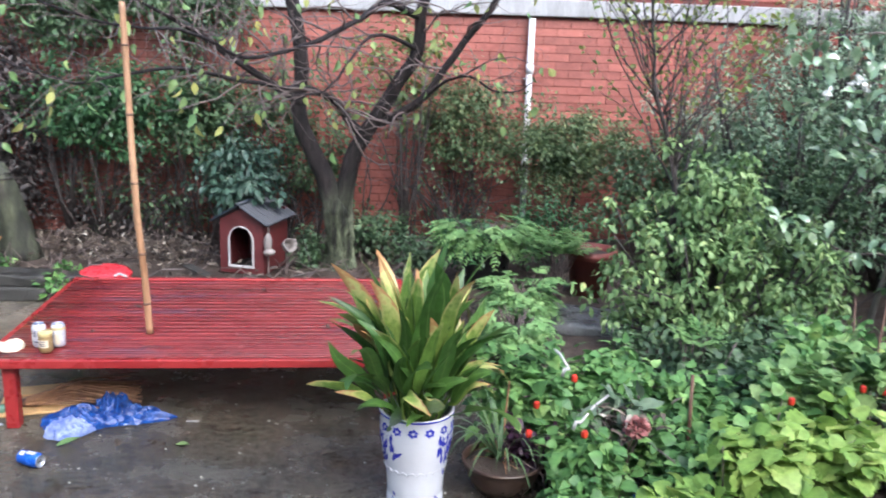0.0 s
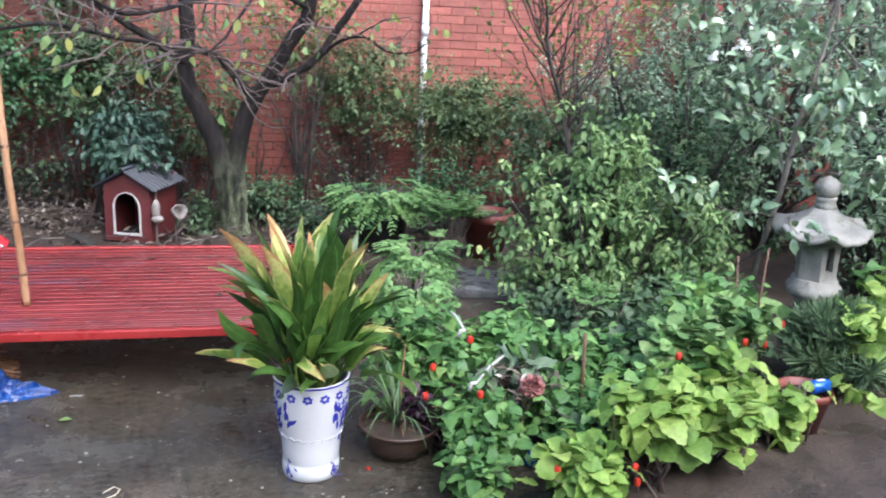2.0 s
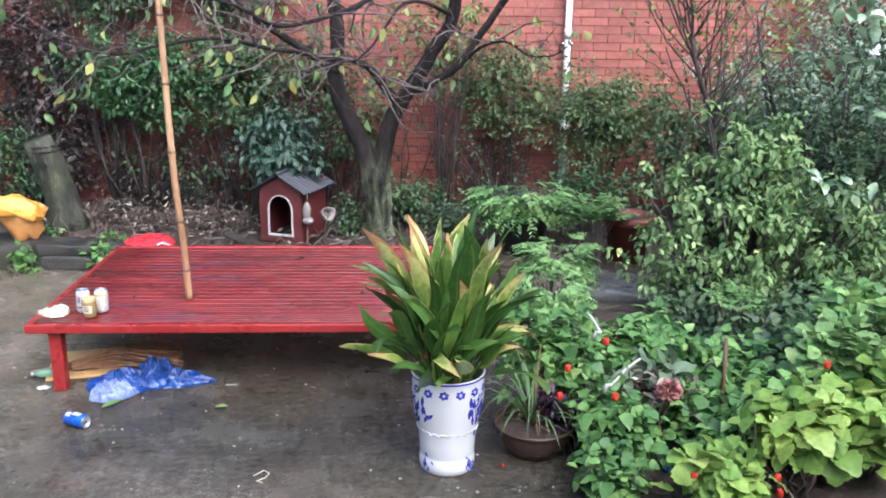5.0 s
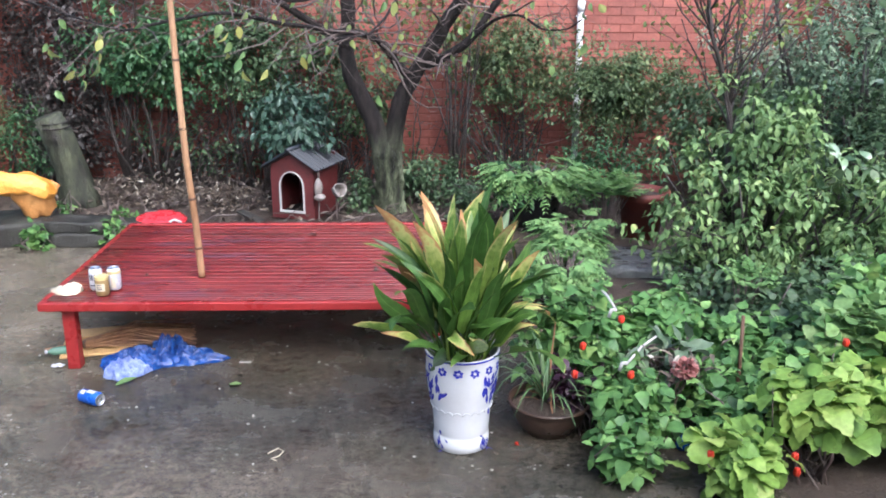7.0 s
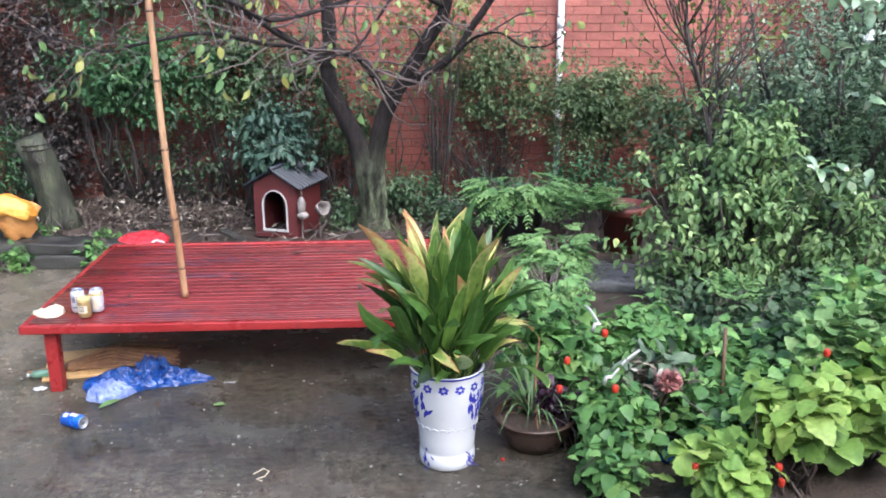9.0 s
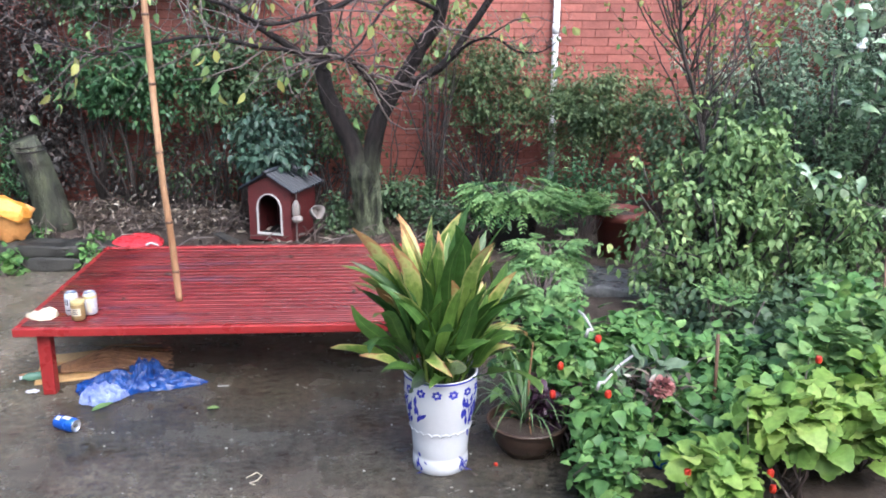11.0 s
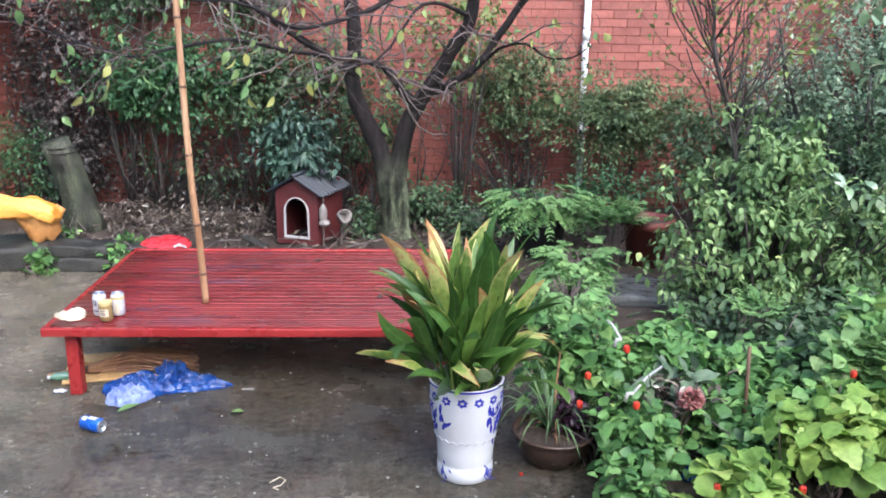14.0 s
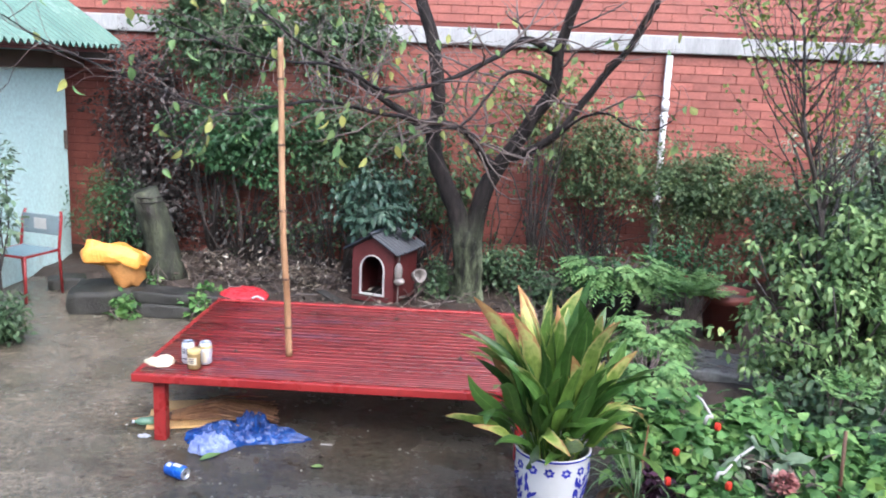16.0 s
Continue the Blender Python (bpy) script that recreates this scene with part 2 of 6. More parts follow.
M_KENNEL = surface("dark_red_board", (0.052, 0.010, 0.010), (0.098, 0.017, 0.017), 4, 60, (0.35, 0.6), 0.3, stain=(0.05, 0.012, 0.01), stain_scale=5)
M_TILE = surface("black_roof_sheet", (0.006, 0.008, 0.012), (0.016, 0.02, 0.028), 6, 60, (0.3, 0.5), 0.3)
M_TRIM = plain("white_trim", (0.4, 0.385, 0.37), 0.5)
M_VOID = plain("kennel_inside", (0.02, 0.015, 0.014), 0.9)
M_MINT = surface("mint_green_render", (0.48, 0.65, 0.61), (0.56, 0.72, 0.68), 2, 60, (0.6, 0.85), 0.3, stain=(0.30, 0.36, 0.30), stain_scale=2.2,
                 stretch=(1, 1, 0.6), stain_at=0.62)
M_GREEN_SHEET = surface("green_roof_sheet", (0.05, 0.115, 0.085), (0.105, 0.19, 0.145), 3, 40, (0.35, 0.6), 0.25, stain=(0.2, 0.27, 0.23), stain_scale=3,
                        stretch=(1, 0.5, 1))
M_TIMBER = surface("dark_weathered_timber", (0.05, 0.032, 0.024), (0.12, 0.085, 0.065), 5, 50, (0.5, 0.85), 0.5, stretch=(3, 0.6, 3))
M_SACK_CLOTH = surface("tan_woven_sack", (0.50, 0.22, 0.06), (0.66, 0.33, 0.11), 5, 60, (0.4, 0.6), 0.7, depth=0.01, mottle=0.4)
M_SACK = surface("orange_woven_plastic", (0.62, 0.24, 0.025), (0.80, 0.38, 0.07), 5, 28, (0.3, 0.5), 0.7, vary=0.05, depth=0.02, mottle=0.3)
M_RED_PLASTIC = plain("red_plastic", (0.52, 0.035, 0.045), 0.3)
M_BLACK_PLASTIC = plain("black_plastic", (0.018, 0.019, 0.024), 0.35)
M_TERRACOTTA = surface("terracotta", (0.10, 0.024, 0.017), (0.18, 0.042, 0.028), 5, 70, (0.4, 0.7), 0.4, stain=(0.12, 0.05, 0.04), stain_scale=5)
M_BOWL = surface("brown_glazed_clay", (0.028, 0.018, 0.013), (0.075, 0.045, 0.03), 5, 60, (0.2, 0.5), 0.3)
M_CARD = surface("wet_cardboard", (0.46, 0.28, 0.11), (0.62, 0.40, 0.17), 4, 50, (0.5, 0.8), 0.3)
M_STRAW = surface("broom_straw", (0.15, 0.07, 0.035), (0.36, 0.20, 0.10), 12, 70, (0.5, 0.8), 0.4)
M_BLUE_FILM = surface("blue_plastic_film", (0.002, 0.010, 0.085), (0.015, 0.07, 0.29), 26, 80, (0.08, 0.25), 0.6, mottle=0.3)
M_CLEAR_FILM = surface("milky_plastic_film", (0.07, 0.105, 0.31), (0.29, 0.345, 0.54), 14, 60, (0.15, 0.35), 0.4, mottle=0.2)
M_CAN_BLUE = plain("blue_printed_tin", (0.02, 0.10, 0.50), 0.25, 0.3)
M_ALU = plain("bare_aluminium", (0.62, 0.63, 0.65), 0.25, 0.9)
M_CAN_WHITE = plain("white_printed_tin", (0.5, 0.5, 0.53), 0.3, 0.1)
M_INK = plain("dark_print", (0.03, 0.035, 0.06), 0.4)
M_BREW = plain("amber_drink", (0.24, 0.165, 0.07), 0.2)
M_LID = plain("dull_gold_lid", (0.46, 0.37, 0.16), 0.3)
M_PAPER = plain("pale_wet_paper", (0.5, 0.43, 0.31), 0.6)
M_PALE = surface("dirty_white_plastic", (0.12, 0.10, 0.09), (0.27, 0.24, 0.215), 8, 60, (0.3, 0.6), 0.2)
M_FLOWER = leafy("scarlet_petal", [(0, (0.42, 0.018, 0.016)), (1, (0.66, 0.06, 0.024))], 0.45, 0.3)
M_PINK = leafy("faded_pink_petal", [(0, (0.26, 0.09, 0.09)), (1, (0.42, 0.19, 0.17))], 0.6, 0.2)
M_WHITE_PETAL = leafy("white_petal", [(0, (0.7, 0.7, 0.68)), (1, (0.8, 0.8, 0.78))], 0.6, 0.2)

G_DARK = leafy("dark_glossy_leaf", [(0, (0.032, 0.075, 0.036)), (0.5, (0.058, 0.13, 0.054)), (1, (0.12, 0.22, 0.09))], 0.36, 0.34)
G_HEDGE = leafy("hedge_leaf", [(0, (0.048, 0.085, 0.045)), (0.6, (0.09, 0.148, 0.072)), (1, (0.17, 0.23, 0.105))], 0.44, 0.34)
G_BLUE = leafy("grey_green_leaf", [(0, (0.075, 0.125, 0.08)), (0.6, (0.17, 0.25, 0.155)), (1, (0.36, 0.43, 0.29))], 0.3, 0.3)
G_OLIVE = leafy("olive_hedge_leaf", [(0, (0.06, 0.095, 0.05)), (0.6, (0.125, 0.185, 0.085)), (1, (0.25, 0.30, 0.13))], 0.44, 0.36)
# leaf colour paled to carry the misty haze over the far corner
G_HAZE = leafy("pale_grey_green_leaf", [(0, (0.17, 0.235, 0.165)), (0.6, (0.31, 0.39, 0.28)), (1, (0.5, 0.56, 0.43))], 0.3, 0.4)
G_GREY = leafy("dull_grey_green_leaf", [(0, (0.035, 0.068, 0.048)), (0.7, (0.075, 0.13, 0.09)), (1, (0.17, 0.22, 0.16))], 0.3, 0.2)
G_SHRUB = leafy("mid_green_drooping_leaf", [(0, (0.055, 0.10, 0.042)), (0.45, (0.145, 0.235, 0.09)), (0.85, (0.27, 0.37, 0.15)), (1, (0.38, 0.40, 0.15))], 0.42, 0.32, shine=0.25)
G_MALLOW = leafy("fresh_green_leaf", [(0, (0.052, 0.12, 0.045)), (0.5, (0.12, 0.24, 0.072)), (0.85, (0.22, 0.36, 0.11)), (1, (0.38, 0.46, 0.14))], 0.42, 0.32, shine=0.3)
G_LIME = leafy("yellow_green_leaf", [(0, (0.125, 0.23, 0.05)), (0.5, (0.25, 0.38, 0.085)), (1, (0.44, 0.52, 0.16))], 0.45, 0.36, shine=0.25)
G_PALE = leafy("pale_fresh_leaf", [(0, (0.09, 0.17, 0.065)), (0.5, (0.18, 0.29, 0.105)), (1, (0.34, 0.44, 0.17))], 0.45, 0.34, shine=0.25)
G_FERN = leafy("ferny_leaf", [(0, (0.08, 0.17, 0.06)), (0.6, (0.19, 0.32, 0.115)), (1, (0.31, 0.44, 0.18))], 0.42, 0.3, shine=0.3)
G_PINE = leafy("pine_needle", [(0, (0.06, 0.12, 0.06)), (1, (0.2, 0.28, 0.14))], 0.45, 0.2)
G_PURPLE = leafy("purple_leaf", [(0, (0.02, 0.008, 0.018)), (1, (0.06, 0.022, 0.045))], 0.35, 0.15)
G_STRAP = leafy("strap_leaf", [(0, (0.06, 0.12, 0.05)), (0.7, (0.13, 0.20, 0.085)), (1, (0.26, 0.21, 0.09))], 0.4, 0.2)
G_DEAD = leafy("dead_leaf", [(0, (0.02, 0.014, 0.011)), (0.5, (0.055, 0.04, 0.03)), (0.72, (0.16, 0.125, 0.095)), (0.92, (0.46, 0.42, 0.36))], 0.6, 0.1)
G_VINE = leafy("dark_vine_leaf", [(0, (0.022, 0.018, 0.018)), (0.6, (0.05, 0.043, 0.04)), (1, (0.095, 0.06, 0.055))], 0.5, 0.12)
G_AUTUMN = leafy("pale_tree_leaf", [(0, (0.12, 0.22, 0.08)), (0.5, (0.23, 0.33, 0.12)), (1, (0.40, 0.39, 0.11))], 0.4, 0.4, seed_by="object")
G_BLADE = leafy("broad_blade", [(0, (0.028, 0.07, 0.015)), (0.35, (0.062, 0.13, 0.026)), (0.7, (0.14, 0.235, 0.042)), (0.9, (0.28, 0.37, 0.085)), (1, (0.50, 0.53, 0.2))], 0.36, 0.32,
                tip=(0.40, 0.19, 0.08), seed_by="object")


# ---- building tools ----
class Geo:
    """Collects the faces of one mesh."""

    def __init__(self):
        self.v, self.f = [], []

    def add(self, verts, faces):
        n = len(self.v)
        self.v += [tuple(p) for p in verts]
        self.f += [tuple(i + n for i in f) for f in faces]
        return self

    def moved(self, m):
        self.v = [tuple(m @ Vector(p)) for p in self.v]
        return self

    def box(self, x0, x1, y0, y1, z0, z1, bevel=0.0, m=None):
        bm = bmesh.new()
        bmesh.ops.create_cube(bm, size=1)
        bmesh.ops.transform(bm, verts=bm.verts, matrix=Matrix.LocRotScale(((x0 + x1) / 2, (y0 + y1) / 2, (z0 + z1) / 2), None, (x1 - x0, y1 - y0, z1 - z0)))
        if bevel:
            bmesh.ops.bevel(bm, geom=bm.edges[:], offset=bevel, segments=2, affect="EDGES", profile=0.5)
        return self.mesh(bm, m)

    def mesh(self, bm, m=None):
        if m is not None:
            bmesh.ops.transform(bm, verts=bm.verts, matrix=m)
        bm.verts.index_update()
        self.add([v.co for v in bm.verts], [[v.index for v in f.verts] for f in bm.faces])
        bm.free()
        return self

    def tube(self, points, radii, sides=8, rough=0.0, closed=True):
        pts = [Vector(p) for p in points]
        verts, faces, side = [], [], Vector((1, 0.2, 0.1))
        for i, p in enumerate(pts):
            way = (pts[min(i + 1, len(pts) - 1)] - pts[max(i - 1, 0)]).normalized()
            side = (side - way * side.dot(way)).normalized()
            up = way.cross(side)
            r = radii[i] if isinstance(radii, (list, tuple)) else radii
            for k in range(sides):
                a = 2 * math.pi * k / sides
                q = r * (1 + rough * noise.noise(p * 9 + Vector((k * 1.7, i * 0.6, 0))))
                verts.append(p + (side * math.cos(a) + up * math.sin(a)) * q)
        for i in range(len(pts) - 1):
            for k in range(sides):
                a, b = i * sides + k, i * sides + (k + 1) % sides
                faces.append((a, b, b + sides, a + sides))
        if closed:
            faces.append(tuple(range(sides))[::-1])
            faces.append(tuple(range((len(pts) - 1) * sides, len(pts) * sides)))
        return self.add(verts, faces)

    def lathe(self, profile, sides=32, wave=None, m=None):
        verts, faces = [], []
        for r, z in profile:
            for k in range(sides):
                a = 2 * math.pi * k / sides
                q, dz = wave(r, z, a) if wave else (r, 0)
                verts.append((q * math.cos(a), q * math.sin(a), z + dz))
        for i in range(len(profile) - 1):
            for k in range(sides):
                a, b = i * sides + k, i * sides + (k + 1) % sides
                faces.append((a, b, b + sides, a + sides))
        if m is not None:
            verts = [m @ Vector(p) for p in verts]
        return self.add(verts, faces)

    def blob(self, centre, radii, rough=0.15, freq=3.0, detail=3, m=None):
        bm = bmesh.new()
        bmesh.ops.create_icosphere(bm, subdivisions=detail, radius=1)
        for v in bm.verts:
            k = 1 + rough * noise.fractal(v.co * freq + Vector(centre) * 7, 0.8, 2.0, 3)
            v.co = Vector([c + q * r * k for c, q, r in zip(centre, v.co, radii)])
        return self.mesh(bm, m)


def link(name, geo, material, parent=None, label="", smooth=True, kind="", base=None):
    """One mesh object; base: the thing's foot, when the mesh was drawn in the world's own metres."""
    data = bpy.data.meshes.new(name)
    verts = np.array(geo.v, dtype=float).reshape(-1, 3)
    if base is not None:
        verts = verts - np.array(base, dtype=float)
    data.from_pydata(verts.tolist(), [], geo.f)
    if smooth:
        data.shade_smooth()
    data.materials.append(material)
    ob = new(name, data)
    ob.parent = parent
    return tagged(ob, label, "", "", kind)


def part(name, geo, material, parent, label="", smooth=False, base=None, kind=""):
    return link(name, geo, material, parent, label, smooth, kind, base)


def thing(name, m, label, category, group=""):
    ob = new(name)
    ob.empty_display_size = 0.1
    ob.matrix_basis = m if isinstance(m, Matrix) else pose(*m)
    return tagged(ob, label, category, group)


def share(ob, m, parent):
    """Another piece on the same mesh."""
    o = bpy.data.objects.new(ob.name.split(".")[0], ob.data)
    scene.collection.objects.link(o)
    o.parent, o.matrix_basis = parent, m
    return o


# leaf shapes: unit length along y
def leaf_shape(widths, fold=0.25, droop=0.15, curl=0.0):
    n = len(widths) - 1
    verts, faces = [], []
    for i, w in enumerate(widths):
        y = i / n
        z = -droop * y * y
        verts += [(-w, y, z + fold * w), (0, y, z), (w, y, z + fold * w + curl * w)]
    for i in range(n):
        a = 3 * i
        faces += [(a, a + 1, a + 4, a + 3), (a + 1, a + 2, a + 5, a + 4)]
    return np.array(verts), faces


OVATE = leaf_shape((0.03, 0.2, 0.27, 0.24, 0.13, 0.005), 0.28, 0.24)
NARROW = leaf_shape((0.02, 0.14, 0.15, 0.08, 0.01), 0.35, 0.2)
HEART = leaf_shape((0.10, 0.34, 0.45, 0.40, 0.41, 0.32, 0.30, 0.18, 0.12, 0.005), 0.18, 0.32)
ROUND = leaf_shape((0.14, 0.38, 0.36, 0.53, 0.46, 0.54, 0.42, 0.44, 0.26, 0.22, 0.03), 0.14, 0.34)
NEEDLE = leaf_shape((0.007, 0.008, 0.002), 0.4, 0.1)
LEAFLET = leaf_shape((0.02, 0.21, 0.18, 0.01), 0.2, 0.1)
rng = np.random.default_rng(7)


def unit(a):
    return a / np.maximum(np.linalg.norm(a, axis=1, keepdims=True), 1e-9)


def leaves(name, pos, way, up, size, shape, material, parent, base, label="", kind=""):
    """Many leaves in one mesh."""
    tv, tf = shape
    y = unit(way)
    x = unit(np.cross(y, up))
    z = np.cross(x, y)
    rot = np.stack([x, y, z], 2)
    size = np.asarray(size)[:, None, None]
    bent = tv[None] * np.concatenate([np.ones((len(pos), 1, 2)), 0.4 + 1.4 * rng.random((len(pos), 1, 1))], 2) + rng.normal(size=(len(pos), len(tv), 3)) * np.array([0.018, 0.01, 0.03])
    v = (np.einsum("nij,nkj->nki", rot, bent) * size + pos[:, None, :]).reshape(-1, 3) - np.array(base)
    n, k = len(pos), len(tv)
    f = (np.array(tf)[None] + (np.arange(n) * k)[:, None, None]).reshape(-1, 4)
    data = bpy.data.meshes.new(name)
    data.from_pydata(v.tolist(), [], f.tolist())
    data.shade_smooth()
    data.materials.append(material)
    ob = new(name, data)
    ob.parent = parent
    return tagged(ob, label, "", "", kind)


def clump_places(centre, radii, clumps, per, spread, hollow=0.5, zmin=None):
    c = np.array(centre)
    d = unit(rng.normal(size=(clumps, 3)))
    r = hollow + (1 - hollow) * rng.random((clumps, 1)) ** 0.6
    lumpy = np.array([[0.98 + 0.55 * noise.noise(Vector(q * 1.9) + Vector(centre) * 3)] for q in d])
    heads = c + d * r * lumpy * np.array(radii) * (0.85 + 0.3 * rng.random((clumps, 1)))
    if zmin is not None:
        heads[:, 2] = np.maximum(heads[:, 2], zmin + 0.1 * rng.random(clumps))
    pos = np.repeat(heads, per, 0) + rng.normal(size=(clumps * per, 3)) * spread
    out = unit(np.repeat(d, per, 0) * 0.6 + unit(pos - np.repeat(heads, per, 0)) * 0.9)
    return heads, pos, out


def shoot_leaves(heads, d, per, reach):
    """Leaves set round the last stretch of each shoot, in tiers, the lower ones larger."""
    n = len(heads)
    tiers = max(2, round(per / 4))
    axis = unit(d * 0.7 + np.array([0, 0, 0.55]) + rng.normal(size=d.shape) * 0.35)
    side = unit(np.cross(axis, rng.normal(size=axis.shape)))
    other = np.cross(axis, side)
    pos, out, big = [], [], []
    for k in range(per):
        tier = k % tiers
        a = 2.4 * k + rng.random((n, 1)) * 0.9
        radial = side * np.cos(a) + other * np.sin(a)
        down = tier / tiers
        pos.append(heads - axis * reach * down + radial * reach * 0.16 + rng.normal(size=heads.shape) * reach * 0.12)
        out.append(radial + axis * (0.75 - 0.7 * down))
        big.append(np.full(n, 0.72 + 0.5 * down))
    return np.concatenate(pos), unit(np.concatenate(out)), np.concatenate(big)


def shrub(name, label, category, base, centre, radii, clumps, per, spread, size, shape, material, droop=0.4, hollow=0.5,
          stem=0.012, stems=26, bark=None, group="", zmin=None):
    """A bush: bent stems from one foot and a crown of clumps of separate leaves."""
    root = thing(name, (*base, 0, 0, 0), label, category, group)
    heads, _, _ = clump_places(centre, radii, int(clumps * 1.4), 1, spread, hollow, zmin)
    open_ = np.array([noise.noise(Vector(h) * 6.5 + Vector(base) * 2) for h in heads])
    heads = heads[np.sort(np.argsort(-open_)[:clumps])]
    pos, out, big = shoot_leaves(heads, unit(heads - np.array(centre)), per, spread * 2.2)
    way = out + np.array([0, 0, -droop]) + rng.normal(size=out.shape) * 0.34
    up = np.array([0, 0, 1.0]) + out * 0.5 + rng.normal(size=out.shape) * 0.36
    leaves("foliage", pos, way, up, size * big * (0.75 + 0.4 * rng.random(len(pos))), shape, material, root, base)
    g = Geo()
    for h in heads[rng.permutation(len(heads))[:stems]]:
        b = np.array(base) + rng.normal(size=3) * (0.05, 0.05, 0)
        mid = b + (h - b) * 0.5 + rng.normal(size=3) * 0.06 + np.array([0, 0, 0.05])
        g.tube([b, b + (mid - b) * 0.5 + rng.normal(size=3) * 0.02, mid, h + (mid - h) * 0.45, h], [stem, stem * 0.85, stem * 0.6, stem * 0.45, stem * 0.2], 5)
    part("stem", g, bark or M_TWIG, root, smooth=True, base=base)
    return root, heads

# ---- ground ----
def sheet(name, x0, x1, y0, y1, step, height, material, label, category):
    nx, ny = int((x1 - x0) / step) + 1, int((y1 - y0) / step) + 1
    g = Geo()
    verts = [(x0 + i * step, y0 + j * step, height(x0 + i * step, y0 + j * step)) for j in range(ny) for i in range(nx)]
    faces = [(j * nx + i, j * nx + i + 1, (j + 1) * nx + i + 1, (j + 1) * nx + i) for j in range(ny - 1) for i in range(nx - 1)]
    g.add(verts, faces)
    return tagged(link(name, g, material), label, category, "", "structure")


g = Geo()
g.add([(-300, -300, 0), (300, -300, 0), (300, 300, 0), (-300, 300, 0)], [(0, 1, 2, 3)])
tagged(link("ground", g, M_CONCRETE, smooth=False), "wet grey concrete yard with thin puddles and dirt", "ground", "", "structure")


def soil_height(x, y):
    wob = 0.12 * noise.noise(Vector((x * 2, y * 2, 0.3)))
    back = min(1, max(0, (y - 6.12 + wob) / 0.18)) if x > -3.5 else min(1, max(0, (y - 6.9 + wob) / 0.2))
    side = min(1, max(0, (x - 0.75 + wob) / 0.2)) * min(1, max(0, (y - 3.35 + wob) / 0.2))
    flat = min(1, max(0, (x - 1.15 + wob) / 0.25)) * min(1, max(0, (y - 2.1 + wob) / 0.3))
    k = max(back, side)
    if k < 0.05 and flat > 0:
        return -0.03 + 0.034 * flat + 0.004 * noise.noise(Vector((x * 6, y * 6, 1)))
    return -0.03 + k * (0.075 + 0.03 * noise.fractal(Vector((x * 5, y * 5, 1)), 0.9, 2, 4))


sheet("soil_bed", -6.0, 7.5, 1.6, 8.25, 0.07, soil_height, M_SOIL, "dark wet soil of the planting beds along the wall", "soil")

# ---- brick wall with its concrete beam ----
WALL_Y, BEAM_Z0, BEAM_Z1, WALL_TOP = 8.2, 2.14, 2.295, 3.3
g = Geo()
g.box(-9, 9, WALL_Y + 0.012, WALL_Y + 0.26, -0.1, BEAM_Z0)
g.box(-9, 9, WALL_Y + 0.012, WALL_Y + 0.26, BEAM_Z1, WALL_TOP)
wall = tagged(link("wall_north", g, M_MORTAR, smooth=False), "brick garden wall painted orange red, streaked by rain", "wall", "", "structure")
g = Geo()
g.box(-9, 9, WALL_Y - 0.06, WALL_Y + 0.27, BEAM_Z0, BEAM_Z1, 0.012)
tagged(link("trim_beam", g, M_BEAM, smooth=False), "stained white concrete beam along the brick wall", "beam", "", "structure")
g = Geo()
g.box(-9, 9, WALL_Y - 0.03, WALL_Y + 0.29, WALL_TOP, WALL_TOP + 0.06, 0.01)
tagged(link("trim_coping", g, M_BEAM, smooth=False), "plain concrete coping on top of the brick wall", "coping", "", "structure")
COURSE, LONG, JOINT = 0.0755, 0.25, 0.008
near_bricks, far_rows = [], Geo()
for row in range(int(WALL_TOP / COURSE)):
    z = row * COURSE
    if z + COURSE > BEAM_Z0 - 0.002 and z < BEAM_Z1:
        continue
    for col in range(-30, 31):
        x = col * LONG + (LONG / 2 if row % 2 else 0)
        wob = 0.003 * noise.noise(Vector((x * 3, z * 9, 0)))
        if 0.3 < x < 3.35 and 1.02 < z < BEAM_Z0:
            near_bricks.append((x, z, wob))
        else:
            far_rows.box(x + JOINT / 2, x + LONG - JOINT / 2, WALL_Y + wob, WALL_Y + 0.02, z + JOINT / 2, z + COURSE - JOINT / 2)
part("brick_rows", far_rows, M_BRICK_FAR, wall, "orange red painted bricks", kind="stuff")

# downpipe on the wall
pipe = thing("downpipe", (1.252, 8.14, 0, 0, 0, 0), "narrow dirty white plastic downpipe fixed to the brick wall", "pipe")
part("pipe", Geo().tube([(0, 0, 0.02), (0.004, 0, 0.7), (-0.003, 0, 1.4), (0, 0, 2.12)], 0.030, 14), M_PIPE, pipe, smooth=True)
for z in (0.75, 1.62):
    part("socket", Geo().tube([(0, 0, z), (0, 0, z + 0.09)], 0.036, 14), M_PIPE, pipe, smooth=True)
    part("clip", Geo().box(-0.05, 0.05, 0.0, 0.07, z - 0.06, z - 0.035, 0.004), M_ALU, pipe)

# plain dark wall added unseen behind the camera, to block low sky light
g = Geo()
g.box(-7, 7, -1.2, -0.95, -0.1, 3.0)
tagged(link("wall_south", g, M_UNSEEN_WALL, smooth=False), "unseen dark wall added behind the camera to block low sky light", "wall", "", "structure")

# two more unseen walls, added to cut the sky light from the sides
for name_, x0, x1 in (("wall_west", -6.9, -6.65), ("wall_east", 7.6, 7.85)):
    tagged(link(name_, Geo().box(x0, x1, -0.94, WALL_Y - 0.1, -0.1, 3.4), M_UNSEEN_WALL, smooth=False), "unseen dark side wall added to block low sky light", "wall", "", "structure")

